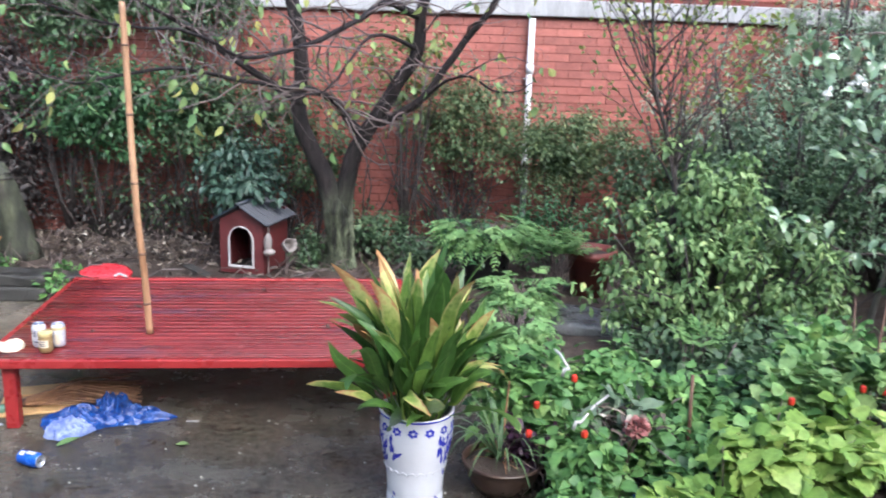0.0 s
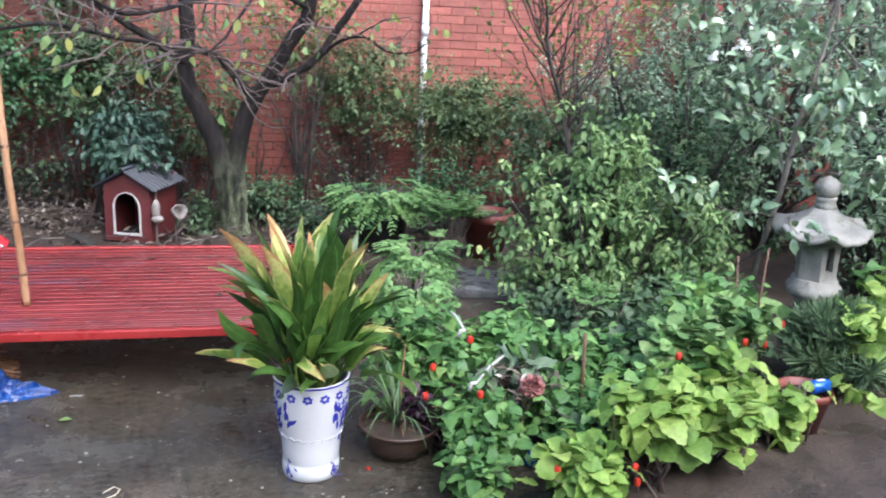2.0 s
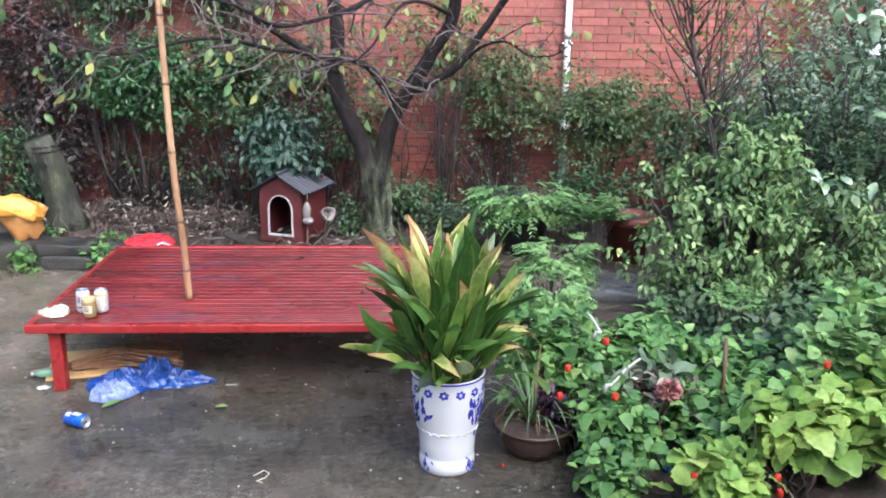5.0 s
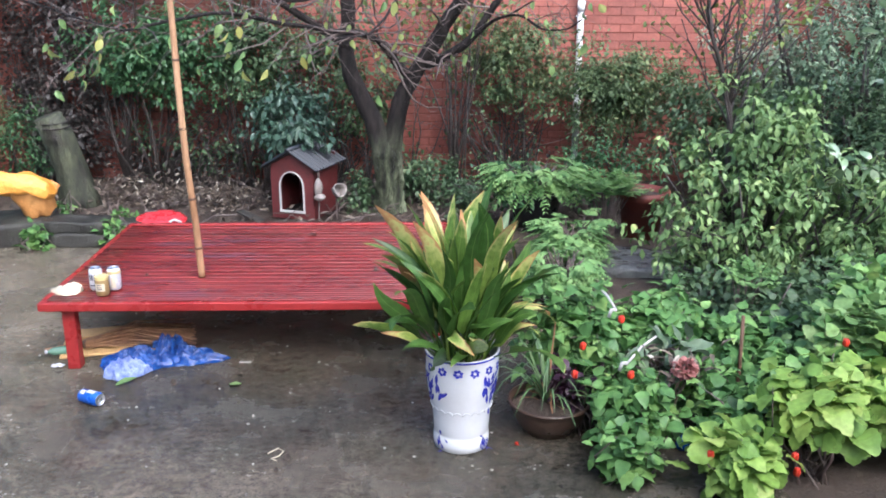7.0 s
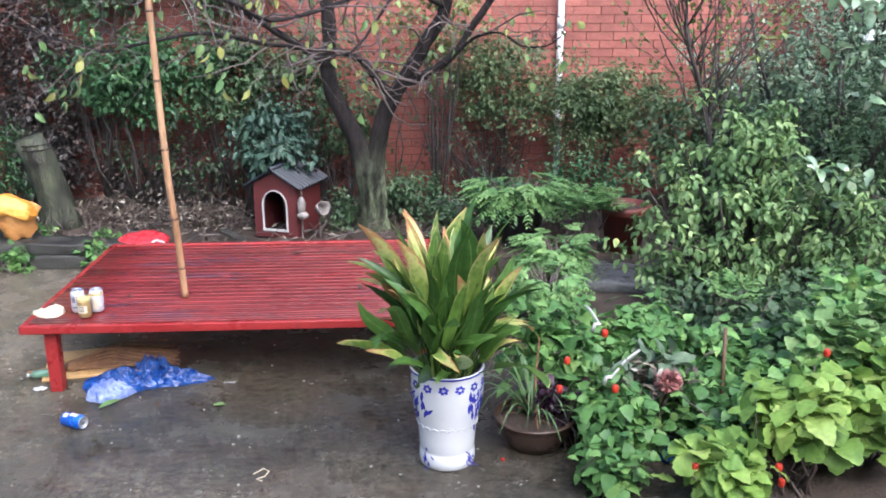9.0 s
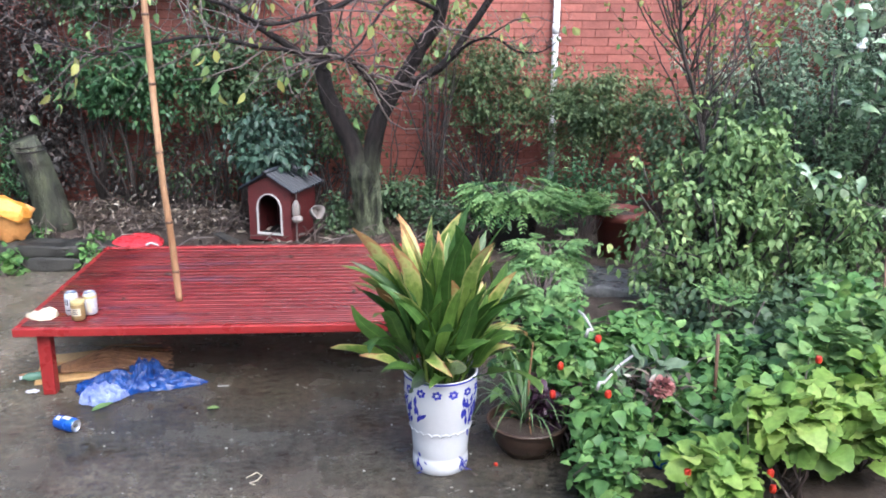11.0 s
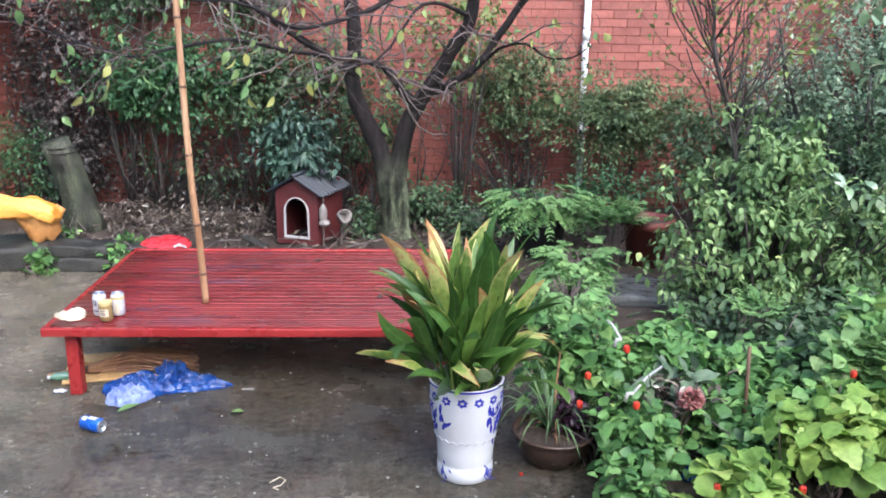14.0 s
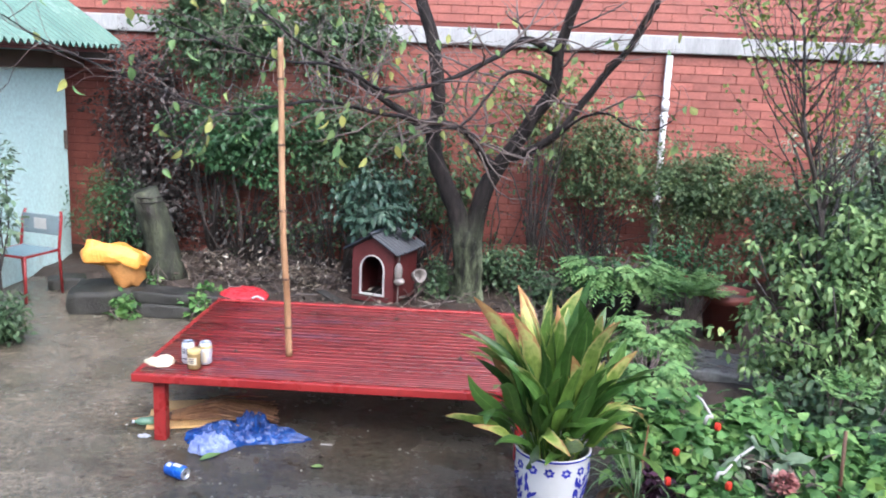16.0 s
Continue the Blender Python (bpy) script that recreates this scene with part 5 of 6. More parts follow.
for p0, p1, lab_ in (((0.75, 3.2, 0.40), (0.90, 3.36, 0.45), "thin white plastic pipe lying among leaves"), ((0.73, 3.38, 0.56), (0.68, 3.55, 0.60), "bent white plastic pipe among leaves")):
    h = thing("plastic_pipe", (*p0, 0, 0, 0), lab_, "pipe", "pipes among the leaves")
    mid = (Vector(p0) + Vector(p1)) / 2 + Vector((0, 0, 0.015))
    part("pipe", Geo().tube([p0, mid, p1], 0.0055, 8), M_TRIM, h, smooth=True, base=p0)
    part("elbow", Geo().tube([p0, Vector(p0) + Vector((-0.02, -0.005, 0.004)), Vector(p0) + Vector((-0.03, -0.005, -0.03))], 0.008, 8), M_TRIM, h, smooth=True, base=p0)
g = Geo().tube([(1.28, 3.4, 0.0), (1.28, 3.4, 0.3), (1.272, 3.4, 0.53)], 0.008, 7)
tagged(link("garden_stake", g, M_NODE), "short dark wooden stake standing among leaves", "stake", "garden stakes")
for x, z, dx in ((2.12, 0.82, -0.06), (2.19, 0.86, 0.02)):
    g = Geo().tube([(x, 3.6, 0.0), (x + dx * 0.4, 3.6, 0.4), (x + dx, 3.6, z)], [0.006, 0.005, 0.004], 7)
    tagged(link("garden_stake", g, M_NODE), "thin reddish brown stick standing among leaves", "stake", "garden stakes")

# red clay pot with a blue can, and a trailing vine
rp = thing("clay_pot", (2.42, 3.46, 0, 0, 0, 0), "small red clay pot at the edge of the wet concrete", "plant pot")
part("body", Geo().lathe([(0.001, 0), (0.085, 0), (0.12, 0.17), (0.128, 0.172), (0.13, 0.21), (0.118, 0.21), (0.108, 0.17)], 30), M_TERRACOTTA, rp, smooth=True)
part("soil", Geo().blob((0, 0, 0.17), (0.11, 0.11, 0.025), 0.2, 5, 2), M_SOIL, rp, smooth=True)
c = tin(pose(2.40, 3.40, 0.235, 0, 90, 12), "blue drink can lying on a clay pot's soil", M_CAN_BLUE)
part("print", wrap_patch(0.04, 0.085, 150, 200), M_CAN_WHITE, c, "white patch of print")
vine = thing("trailing_vine", (2.42, 3.44, 0.2, 0, 0, 0), "yellow-green leafy shoot trailing from a clay pot", "vine")
line = [(2.42, 3.44, 0.2), (2.55, 3.36, 0.27), (2.68, 3.33, 0.2), (2.80, 3.3, 0.12), (2.92, 3.3, 0.05)]
part("stem", Geo().tube(line, [0.005, 0.004, 0.003, 0.003, 0.002], 5), G_LIME, vine, base=line[0])
pos = np.array([np.array(line[k % 4]) * (1 - q) + np.array(line[k % 4 + 1]) * q for k, q in enumerate(rng.random(26))])
leaves("foliage", pos, rng.normal(size=(26, 3)) + np.array([0.6, -0.4, -0.3]), np.tile([0, 0, 1.0], (26, 1)) + rng.normal(size=(26, 3)) * 0.4, 0.05 + 0.05 * rng.random(26), HEART, G_LIME, vine, line[0])

# ---- stone lantern ----
lan = thing("stone_lantern", pose(3.10, 4.5, 0.085, 1.5, -2.5, 8) @ Matrix.Diagonal((0.82, 0.82, 1, 1)), "grey granite garden lantern with scalloped roof, standing among plants", "lantern")
S6 = lambda k, off=0: (math.cos(k * math.pi / 3 + off), math.sin(k * math.pi / 3 + off))
part("shaft", Geo().lathe([(0.16, 0.0), (0.15, 0.05), (0.12, 0.1), (0.12, 0.2), (0.14, 0.24), (0.001, 0.24)], 24), M_STONE, lan, smooth=True)
part("platform", Geo().lathe([(0.001, 0.235), (0.15, 0.235), (0.185, 0.25), (0.192, 0.275), (0.188, 0.30), (0.165, 0.312), (0.16, 0.345), (0.15, 0.352), (0.001, 0.352)], 36), M_STONE, lan, smooth=True)
g = Geo()
for k in range(6):
    (x0, y0), (x1, y1) = S6(k), S6(k + 1)
    R, t = 0.148, 0.74
    for a, b in ((0.0, 0.28), (0.72, 1.0)):
        pts = [(x0 + (x1 - x0) * q, y0 + (y1 - y0) * q) for q in (a, b)]
        g.add([(p[0] * R * s_, p[1] * R * s_, z) for z in (0.35, 0.60) for s_ in (1, t) for p in pts], [(0, 1, 5, 4), (3, 2, 6, 7), (1, 3, 7, 5), (2, 0, 4, 6)])
    for z0, z1 in ((0.35, 0.41), (0.555, 0.60)):
        pts = [(x0 + (x1 - x0) * q, y0 + (y1 - y0) * q) for q in (0.28, 0.72)]
        g.add([(p[0] * R * s_, p[1] * R * s_, z) for z in (z0, z1) for s_ in (0.985, t) for p in pts], [(0, 1, 5, 4), (3, 2, 6, 7), (4, 5, 7, 6), (0, 2, 3, 1)])
    if k % 2:
        pts = [(x0 + (x1 - x0) * q, y0 + (y1 - y0) * q) for q in (0.28, 0.72)]
        g.add([(p[0] * R * s_, p[1] * R * s_, z) for z in (0.41, 0.555) for s_ in (0.95, t) for p in pts], [(0, 1, 5, 4), (3, 2, 6, 7)])
part("light_chamber", g, M_STONE, lan, "hexagonal chamber with window slots")
petal = lambda r, z, a: (r * (1 + 0.10 * abs(math.cos(3 * a)) ** 0.8 * (r > 0.12) - 0.04 * (r > 0.12)), (0.05 * abs(math.cos(3 * a)) - 0.03 * abs(math.sin(6 * a)) - 0.012) * (r / 0.31) ** 2.5)
part("roof", Geo().lathe([(0.001, 0.585), (0.17, 0.588), (0.30, 0.618), (0.322, 0.635), (0.318, 0.652), (0.26, 0.668), (0.19, 0.70), (0.12, 0.742), (0.08, 0.775), (0.001, 0.78)], 72, petal), M_STONE, lan, "scalloped stone roof", smooth=True)
part("collar", Geo().lathe([(0.001, 0.765), (0.06, 0.768), (0.078, 0.78), (0.07, 0.80), (0.062, 0.815), (0.075, 0.828), (0.07, 0.842), (0.001, 0.845)], 28), M_STONE, lan, smooth=True)
part("finial", Geo().lathe([(0.001, 0.838), (0.055, 0.842), (0.082, 0.868), (0.088, 0.895), (0.078, 0.925), (0.05, 0.945), (0.02, 0.955), (0.001, 0.965)], 28), M_STONE, lan, smooth=True)

# small pine in front of the lantern
pine = thing("dwarf_pine", (2.8, 3.9, 0.03, 0, 0, 0), "small bushy dwarf pine with long grey-green needles", "pine")
heads, pos, out = clump_places((2.86, 3.8, 0.27), (0.36, 0.24, 0.17), 70, 70, 0.012, 0.4)
leaves("needles", pos, out + np.array([0, 0, 0.35]) + rng.normal(size=out.shape) * 0.55, rng.normal(size=out.shape), 0.09 + 0.05 * rng.random(len(pos)), NEEDLE, G_PINE, pine, (2.8, 3.9, 0.03))
g = Geo()
for h in heads[:40]:
    g.tube([(2.8, 3.9, 0.03), (2.8 + (h[0] - 2.8) * 0.4, 3.9 + (h[1] - 3.9) * 0.4, 0.2), h], [0.018, 0.012, 0.004], 5)
part("branch", g, M_TWIG, pine, base=(2.8, 3.9, 0.03))


# ---- shrubs in the middle ----
def frondy(name, label, base, centre, radii, fronds, length, material, group=""):
    """A plant of arching fronds with paired leaflets."""
    root = thing(name, (*base, 0, 0, 0), label, "plant", group)
    P, Wy, U, Z = [], [], [], []
    g = Geo()
    for k in range(fronds):
        a, t0 = rng.random() * 6.28, rng.random()
        tip = np.array(centre) + np.array(radii) * np.array([math.cos(a), math.sin(a), 0.9 * (rng.random() * 1.6 - 0.6)]) * (0.5 + 0.6 * t0)
        foot = np.array(base) + rng.normal(size=3) * (0.04, 0.04, 0.0)
        start = foot + (tip - foot) * 0.55 + np.array([0, 0, 0.12])
        g.tube([foot, (foot + start) / 2 + np.array([0, 0, 0.05]), start], 0.004, 4)
        d = tip - start
        d = d / max(1e-6, np.linalg.norm(d)) * length
        side = np.cross(d, [0, 0, 1.0])
        side /= max(1e-6, np.linalg.norm(side))
        for i in range(9):
            q = (i + 1) / 9
            at = start + d * q + np.array([0, 0, -0.3 * length * q * q])
            for s_ in (-1, 1):
                P.append(at), Wy.append(d / length * 0.6 + side * s_ + np.array([0, 0, -0.25])), U.append([0, 0, 1.0]), Z.append(length * 0.42 * (1.1 - 0.7 * q))
    leaves("fronds", np.array(P), np.array(Wy) + rng.normal(size=(len(P), 3)) * 0.12, np.array(U) + rng.normal(size=(len(P), 3)) * 0.2, np.array(Z), LEAFLET, material, root, base)
    part("stem", g, M_TWIG, root, base=base)
    return root


bp = thing("plastic_planter", (0.72, 6.5, 0.04, 0, 0, 0), "black plastic planter standing on the soil", "plant pot")
part("body", Geo().lathe([(0.001, 0), (0.15, 0), (0.2, 0.26), (0.215, 0.265), (0.215, 0.30), (0.195, 0.30), (0.18, 0.24)], 30), M_BLACK_PLASTIC, bp, smooth=True)
part("soil", Geo().blob((0, 0, 0.24), (0.18, 0.18, 0.03), 0.2, 5, 2), M_SOIL, bp, smooth=True)
frondy("ferny_plant", "bright ferny-leaved plant in a black planter", (0.72, 6.5, 0.28), (0.72, 6.45, 0.42), (0.46, 0.34, 0.2), 90, 0.2, G_FERN)
shrub("potted_bush", "dark green small-leaved bush in the black planter", "bush", (0.66, 6.5, 0.28), (0.56, 6.5, 0.42), (0.3, 0.22, 0.17), 60, 9, 0.05, 0.06, OVATE, G_DARK, stem=0.006)
frondy("ferny_plant", "bright ferny-leaved plant growing beside a stone", (0.88, 5.6, 0.03), (0.86, 5.55, 0.24), (0.28, 0.32, 0.2), 90, 0.17, G_FERN)
frondy("ferny_plant", "pale ferny-leaved plant in the middle of the bed", (0.72, 4.95, 0.03), (0.74, 4.9, 0.2), (0.22, 0.3, 0.17), 70, 0.15, G_FERN)
frondy("ferny_plant", "ferny-leaved shoots overhanging a red clay tub", (1.2, 6.1, 0.03), (1.2, 6.1, 0.5), (0.24, 0.2, 0.12), 34, 0.2, G_FERN)
tub = thing("clay_tub", (1.5, 6.3, 0.04, 0, 0, 0), "large red clay tub half hidden by leaves", "plant pot")
part("body", Geo().lathe([(0.001, 0), (0.13, 0), (0.175, 0.29), (0.2, 0.295), (0.2, 0.36), (0.18, 0.36), (0.165, 0.29)], 30), M_TERRACOTTA, tub, smooth=True)
part("soil", Geo().blob((0, 0, 0.31), (0.166, 0.166, 0.03), 0.2, 5, 2), M_SOIL, tub, smooth=True)
o = slab(pose(1.32, 5.55, 0.06, 0, 2, -12), 0.5, 0.5, 0.08, 8, "pale grey flat stone slab lying in the bed")
o.data.materials.clear()
o.data.materials.append(surface("wet_grey_slab", (0.06, 0.06, 0.055), (0.16, 0.16, 0.15), 9, 60, (0.15, 0.45), 0.8, depth=0.01))

MID = "dense shrub with drooping mid-green leaves, wet with rain"
shrub("garden_shrub", MID, "shrub", (1.82, 5.1, 0.03), (1.78, 5.05, 0.55), (0.58, 0.46, 0.48), 290, 10, 0.052, 0.066, OVATE, G_SHRUB, droop=0.85, hollow=0.3, stem=0.014, stems=60, bark=M_BARK)
shrub("garden_shrub", MID, "shrub", (2.4, 5.0, 0.03), (2.4, 4.95, 0.55), (0.45, 0.42, 0.45), 190, 10, 0.052, 0.066, OVATE, G_SHRUB, droop=0.85, hollow=0.3, stem=0.012, stems=40, bark=M_BARK)
shrub("garden_shrub", MID + ", tall and loose", "shrub", (1.95, 5.2, 0.03), (1.98, 5.15, 1.02), (0.36, 0.34, 0.36), 120, 10, 0.055, 0.066, OVATE, G_SHRUB, droop=0.85, hollow=0.25, stem=0.012, stems=26, bark=M_BARK)
shrub("garden_shrub", MID + ", spreading low", "shrub", (1.6, 4.72, 0.03), (1.62, 4.55, 0.22), (0.4, 0.25, 0.17), 80, 10, 0.05, 0.065, OVATE, G_HEDGE, droop=0.5, stem=0.008)
shrub("garden_shrub", MID + ", low and dark", "shrub", (2.1, 4.5, 0.03), (2.15, 4.45, 0.25), (0.45, 0.25, 0.2), 80, 10, 0.05, 0.07, OVATE, G_HEDGE, droop=0.5, stem=0.008)
frondy("sprig_plant", "young shoot with long narrow leaves among the shrubs", (1.62, 4.3, 0.03), (1.62, 4.3, 0.42), (0.14, 0.14, 0.1), 12, 0.14, G_FERN)


# ---- trees ----
def grow(g, start, way, length, radius, level, tips, bend=0.25, up=0.2, kink=0.3):
    """A crooked branch that forks into thinner ones; notes the ends and points of the last shoots."""
    p, d = Vector(start), Vector(way).normalized()
    n = 5
    pts, rad = [p.copy()], [radius]
    forks = []
    for i in range(n):
        d = (d + Vector((prng.gauss(0, bend), prng.gauss(0, bend), prng.gauss(0, bend) + up * 0.3))).normalized()
        p = p + d * length / n
        pts.append(p.copy())
        rad.append(radius * (1 - 0.6 * (i + 1) / n))
        if i >= 1:
            forks.append((p.copy(), d.copy(), rad[-1]))
    g.tube(pts, rad, 5 if radius < 0.01 else 7)
    if level > 0:
        for q, dd, r in forks:
            if prng.random() < 0.75:
                side = Vector((prng.gauss(0, 1), prng.gauss(0, 1), prng.gauss(0, 0.6)))
                grow(g, q, dd + side * kink * 2, length * prng.uniform(0.45, 0.75), r * 0.6, level - 1, tips, bend, up, kink)
    else:
        tips += pts[2:]


def limb(points, r0, r1, wob=0.012):
    """A thick crooked limb through the given places, smoothed."""
    pts = [Vector(p) for p in points]
    out, rad = [], []
    n = len(pts)
    for i in range(n - 1):
        a, b, c, d = pts[max(i - 1, 0)], pts[i], pts[i + 1], pts[min(i + 2, n - 1)]
        for k in range(5):
            t = k / 5
            q = 0.5 * ((2 * b) + (c - a) * t + (2 * a - 5 * b + 4 * c - d) * t * t + (3 * b - a - 3 * c + d) * t ** 3)
            out.append(q + noise.noise_vector(q * 6) * wob)
            rad.append(r0 * (r1 / r0) ** ((i + t) / (n - 1)))
    out.append(pts[-1])
    rad.append(r1)
    return out, rad


TREE = (-0.43, 6.97, 0.03)
tree = thing("garden_tree", (*TREE, 0, 0, 0), "old crooked tree with dark wet forked limbs and few pale leaves", "tree")
pts, rad = limb([(-0.43, 6.97, -0.05), (-0.43, 6.97, 0.1), (-0.435, 6.96, 0.35), (-0.44, 6.95, 0.52), (-0.45, 6.95, 0.64)], 0.17, 0.13, 0.008)
rad = [0.19, 0.172, 0.155, 0.142, 0.132, 0.126, 0.121, 0.117, 0.114, 0.112, 0.11, 0.109, 0.109, 0.11, 0.111, 0.112, 0.108, 0.1, 0.088, 0.07, 0.045][:len(pts)]
part("trunk", Geo().tube(pts, rad, 28, 0.34), M_TREE, tree, "pale mossy trunk", smooth=True, base=TREE)
BOUGH_LINES = [
    ([(-0.455, 6.96, 0.32), (-0.49, 6.95, 0.6), (-0.56, 6.95, 0.82), (-0.65, 6.95, 1.0), (-0.755, 6.95, 1.3), (-0.73, 6.9, 1.66), (-0.77, 6.85, 2.05), (-0.88, 6.8, 2.42), (-0.94, 6.8, 2.75)], 0.092, 0.042),
    ([(-0.415, 6.95, 0.34), (-0.40, 6.95, 0.65), (-0.33, 6.95, 0.94), (-0.24, 6.95, 1.14), (-0.03, 6.85, 1.47), (0.17, 6.75, 1.83), (0.18, 6.7, 2.08), (0.26, 6.6, 2.37), (0.38, 6.5, 2.7)], 0.088, 0.034),
    ([(-0.12, 6.9, 1.24), (-0.02, 6.85, 1.30), (0.2, 6.7, 1.45), (0.48, 6.6, 1.85), (0.66, 6.5, 2.1), (0.84, 6.4, 2.45)], 0.042, 0.02),
    ([(-0.24, 6.95, 1.14), (-0.34, 6.88, 1.24), (-0.44, 6.8, 1.37), (-0.6, 6.7, 1.49), (-0.83, 6.4, 1.53), (-1.19, 6.0, 1.61), (-1.42, 5.6, 1.67), (-1.75, 5.1, 1.6), (-1.85, 4.9, 1.62), (-2.26, 4.7, 1.78), (-2.62, 4.6, 1.94), (-2.86, 4.5, 2.09)], 0.045, 0.0035),
    ([(0.18, 6.7, 2.06), (-0.08, 6.5, 2.15), (-0.27, 6.2, 2.01), (-0.56, 5.9, 1.85), (-0.92, 5.5, 1.75), (-1.19, 5.2, 1.89), (-1.48, 5.0, 1.91), (-1.69, 4.8, 1.96), (-1.99, 4.6, 2.09)], 0.032, 0.005),
    ([(-0.73, 6.92, 1.38), (-1.05, 6.8, 1.6), (-1.29, 6.6, 1.77), (-1.47, 6.4, 1.93), (-1.67, 6.0, 2.07), (-1.83, 5.6, 2.26)], 0.04, 0.008),
    ([(0.18, 6.75, 1.83), (-0.19, 6.3, 1.9), (-0.43, 5.9, 1.57), (-0.67, 5.6, 1.52)], 0.02, 0.005),
    ([(0.25, 6.7, 1.5), (0.47, 6.3, 1.65), (0.72, 6.0, 1.56), (0.9, 5.8, 1.64)], 0.016, 0.004),
]
twigs, tips = Geo(), []
for n_, (line, r0, r1) in enumerate(BOUGH_LINES):
    pts, rad = limb(line, r0, r1, 0.012 if r0 > 0.03 else 0.02)
    part("limb", Geo().tube(pts, rad, 14 if r0 > 0.04 else 8, 0.15), M_TREE, tree, smooth=True, base=TREE)
    thin = r0 < 0.05
    for p, r in list(zip(pts, rad))[6 if not thin else 4::1 if thin and n_ > 2 else 3]:
        if p.z > 1.25:
            way = Vector((prng.gauss(-0.25 if thin else 0, 0.8), prng.gauss(-0.45, 0.6), prng.gauss(0.25, 0.45)))
            grow(twigs, p, way, prng.uniform(0.25, 0.7), min(0.010, max(0.0028, r * 0.5)), 1, tips, 0.28, 0.12)
part("twig", twigs, M_TWIG, tree, "grey-brown bare twigs", smooth=True, base=TREE, kind="stuff")
shapes = []
for k in range(5):
    tv, tf = leaf_shape((0.03, 0.25, 0.30, 0.2, 0.01), 0.25 + 0.1 * k, 0.1 + 0.12 * k, 0.1 * (k - 2))
    data = bpy.data.meshes.new("leaf")
    data.from_pydata([tuple(v) for v in tv], [], tf)
    data.shade_smooth()
    data.materials.append(G_AUTUMN)
    shapes.append(data)
prng.shuffle(tips)
hung = [Vector(p) for p in ((-1.06, 4.62, 1.64), (-0.92, 4.62, 1.42), (-1.1, 4.6, 1.56), (-0.69, 4.6, 1.60), (-1.62, 4.42, 1.74), (0.82, 5.02, 1.76), (-1.42, 4.6, 1.75))]
for n_, p in enumerate(hung + tips[:210]):
    o = bpy.data.objects.new("leaf", shapes[n_ % 5])
    scene.collection.objects.link(o)
    o.parent = tree
    size = prng.uniform(0.05, 0.088)
    o.matrix_basis = Matrix.LocRotScale(Vector(p) - Vector(TREE), Euler((radians(prng.uniform(-120, -50)), radians(prng.uniform(-40, 40)), prng.uniform(0, 6.28))), (size, size, size))
for a, b in (((-0.83, 6.4, 1.53), (-0.92, 4.62, 1.42)), ((-1.19, 6.0, 1.61), (-1.06, 4.62, 1.64)), ((0.47, 6.3, 1.65), (0.82, 5.02, 1.76)), ((-1.75, 5.1, 1.6), (-1.62, 4.42, 1.74))):
    a, b = Vector(a), Vector(b)
    part("shoot", Geo().tube([a, a.lerp(b, 0.35) + Vector((0.03, 0, 0.09)), a.lerp(b, 0.7) + Vector((0, 0, 0.08)), b], [0.006, 0.004, 0.003, 0.0015], 5), M_TWIG, tree, smooth=True, base=TREE)

# slim upright tree with small leaves
SLIM = (1.86, 5.45, 0.03)
slim = thing("slim_tree", (*SLIM, 0, 0, 0), "slender bare-branched tree with tiny pale leaves behind the shrub", "tree")
g, tips2 = Geo(), []
pts, rad = limb([SLIM, (1.84, 5.44, 0.5), (1.8, 5.42, 1.0), (1.72, 5.38, 1.3), (1.6, 5.32, 1.6), (1.55, 5.3, 1.9), (1.5, 5.3, 2.25)], 0.028, 0.008, 0.02)
part("trunk", Geo().tube(pts, rad, 10, 0.1), M_BARK, slim, smooth=True, base=SLIM)
for p, r in list(zip(pts, rad))[10::2]:
    for k in range(4):
        way = Vector((prng.uniform(-1.15, 1.15), prng.uniform(-0.6, 0.6), prng.uniform(0.6, 1.1)))
        grow(g, p, way, prng.uniform(0.6, 1.1), max(0.005, r * 0.45), 1, tips2, 0.14, 0.4, 0.3)
part("branch", g, M_BARK, slim, smooth=True, base=SLIM)
pos = np.array([tuple(p) for p in tips2])
pos = np.concatenate([pos + rng.normal(size=pos.shape) * 0.03 for k in range(4)])
leaves("foliage", pos, rng.normal(size=pos.shape) + np.array([0, 0, 0.3]), np.tile([0, 0, 1.0], (len(pos), 1)) + rng.normal(size=pos.shape) * 0.5, 0.028 + 0.028 * rng.random(len(pos)), OVATE,
       leafy("tiny_pale_leaf", [(0, (0.08, 0.14, 0.04)), (0.6, (0.2, 0.26, 0.07)), (1, (0.36, 0.34, 0.12))], 0.4, 0.3), slim, SLIM)

# glossy small tree beside the lantern
CAM = (2.95, 4.95, 0.03)
glossy = thing("glossy_tree", (*CAM, 0, 0, 0), "small tree with shining grey-green leaves and pale stem", "tree")
g, tips3 = Geo(), []
pts, rad = limb([CAM, (2.96, 4.93, 0.4), (3.04, 4.9, 0.9), (3.1, 4.9, 1.33), (3.2, 4.9, 1.84), (3.24, 4.9, 2.2)], 0.022, 0.010, 0.01)
part("trunk", Geo().tube(pts, rad, 10, 0.1), M_STEM, glossy, smooth=True, base=CAM)
for p, r in list(zip(pts, rad))[8::2]:
    for k in range(3):
        way = Vector((prng.gauss(0.3, 0.8), prng.gauss(-0.2, 0.6), prng.gauss(0.3, 0.4)))
        grow(g, p, way, prng.uniform(0.4, 0.85), max(0.006, r * 0.45), 1, tips3, 0.2, 0.1)
part("branch", g, M_TWIG, glossy, smooth=True, base=CAM)
pos = np.array([tuple(p) for p in tips3])
pos = np.concatenate([pos + rng.normal(size=pos.shape) * 0.035 for k in range(3)])
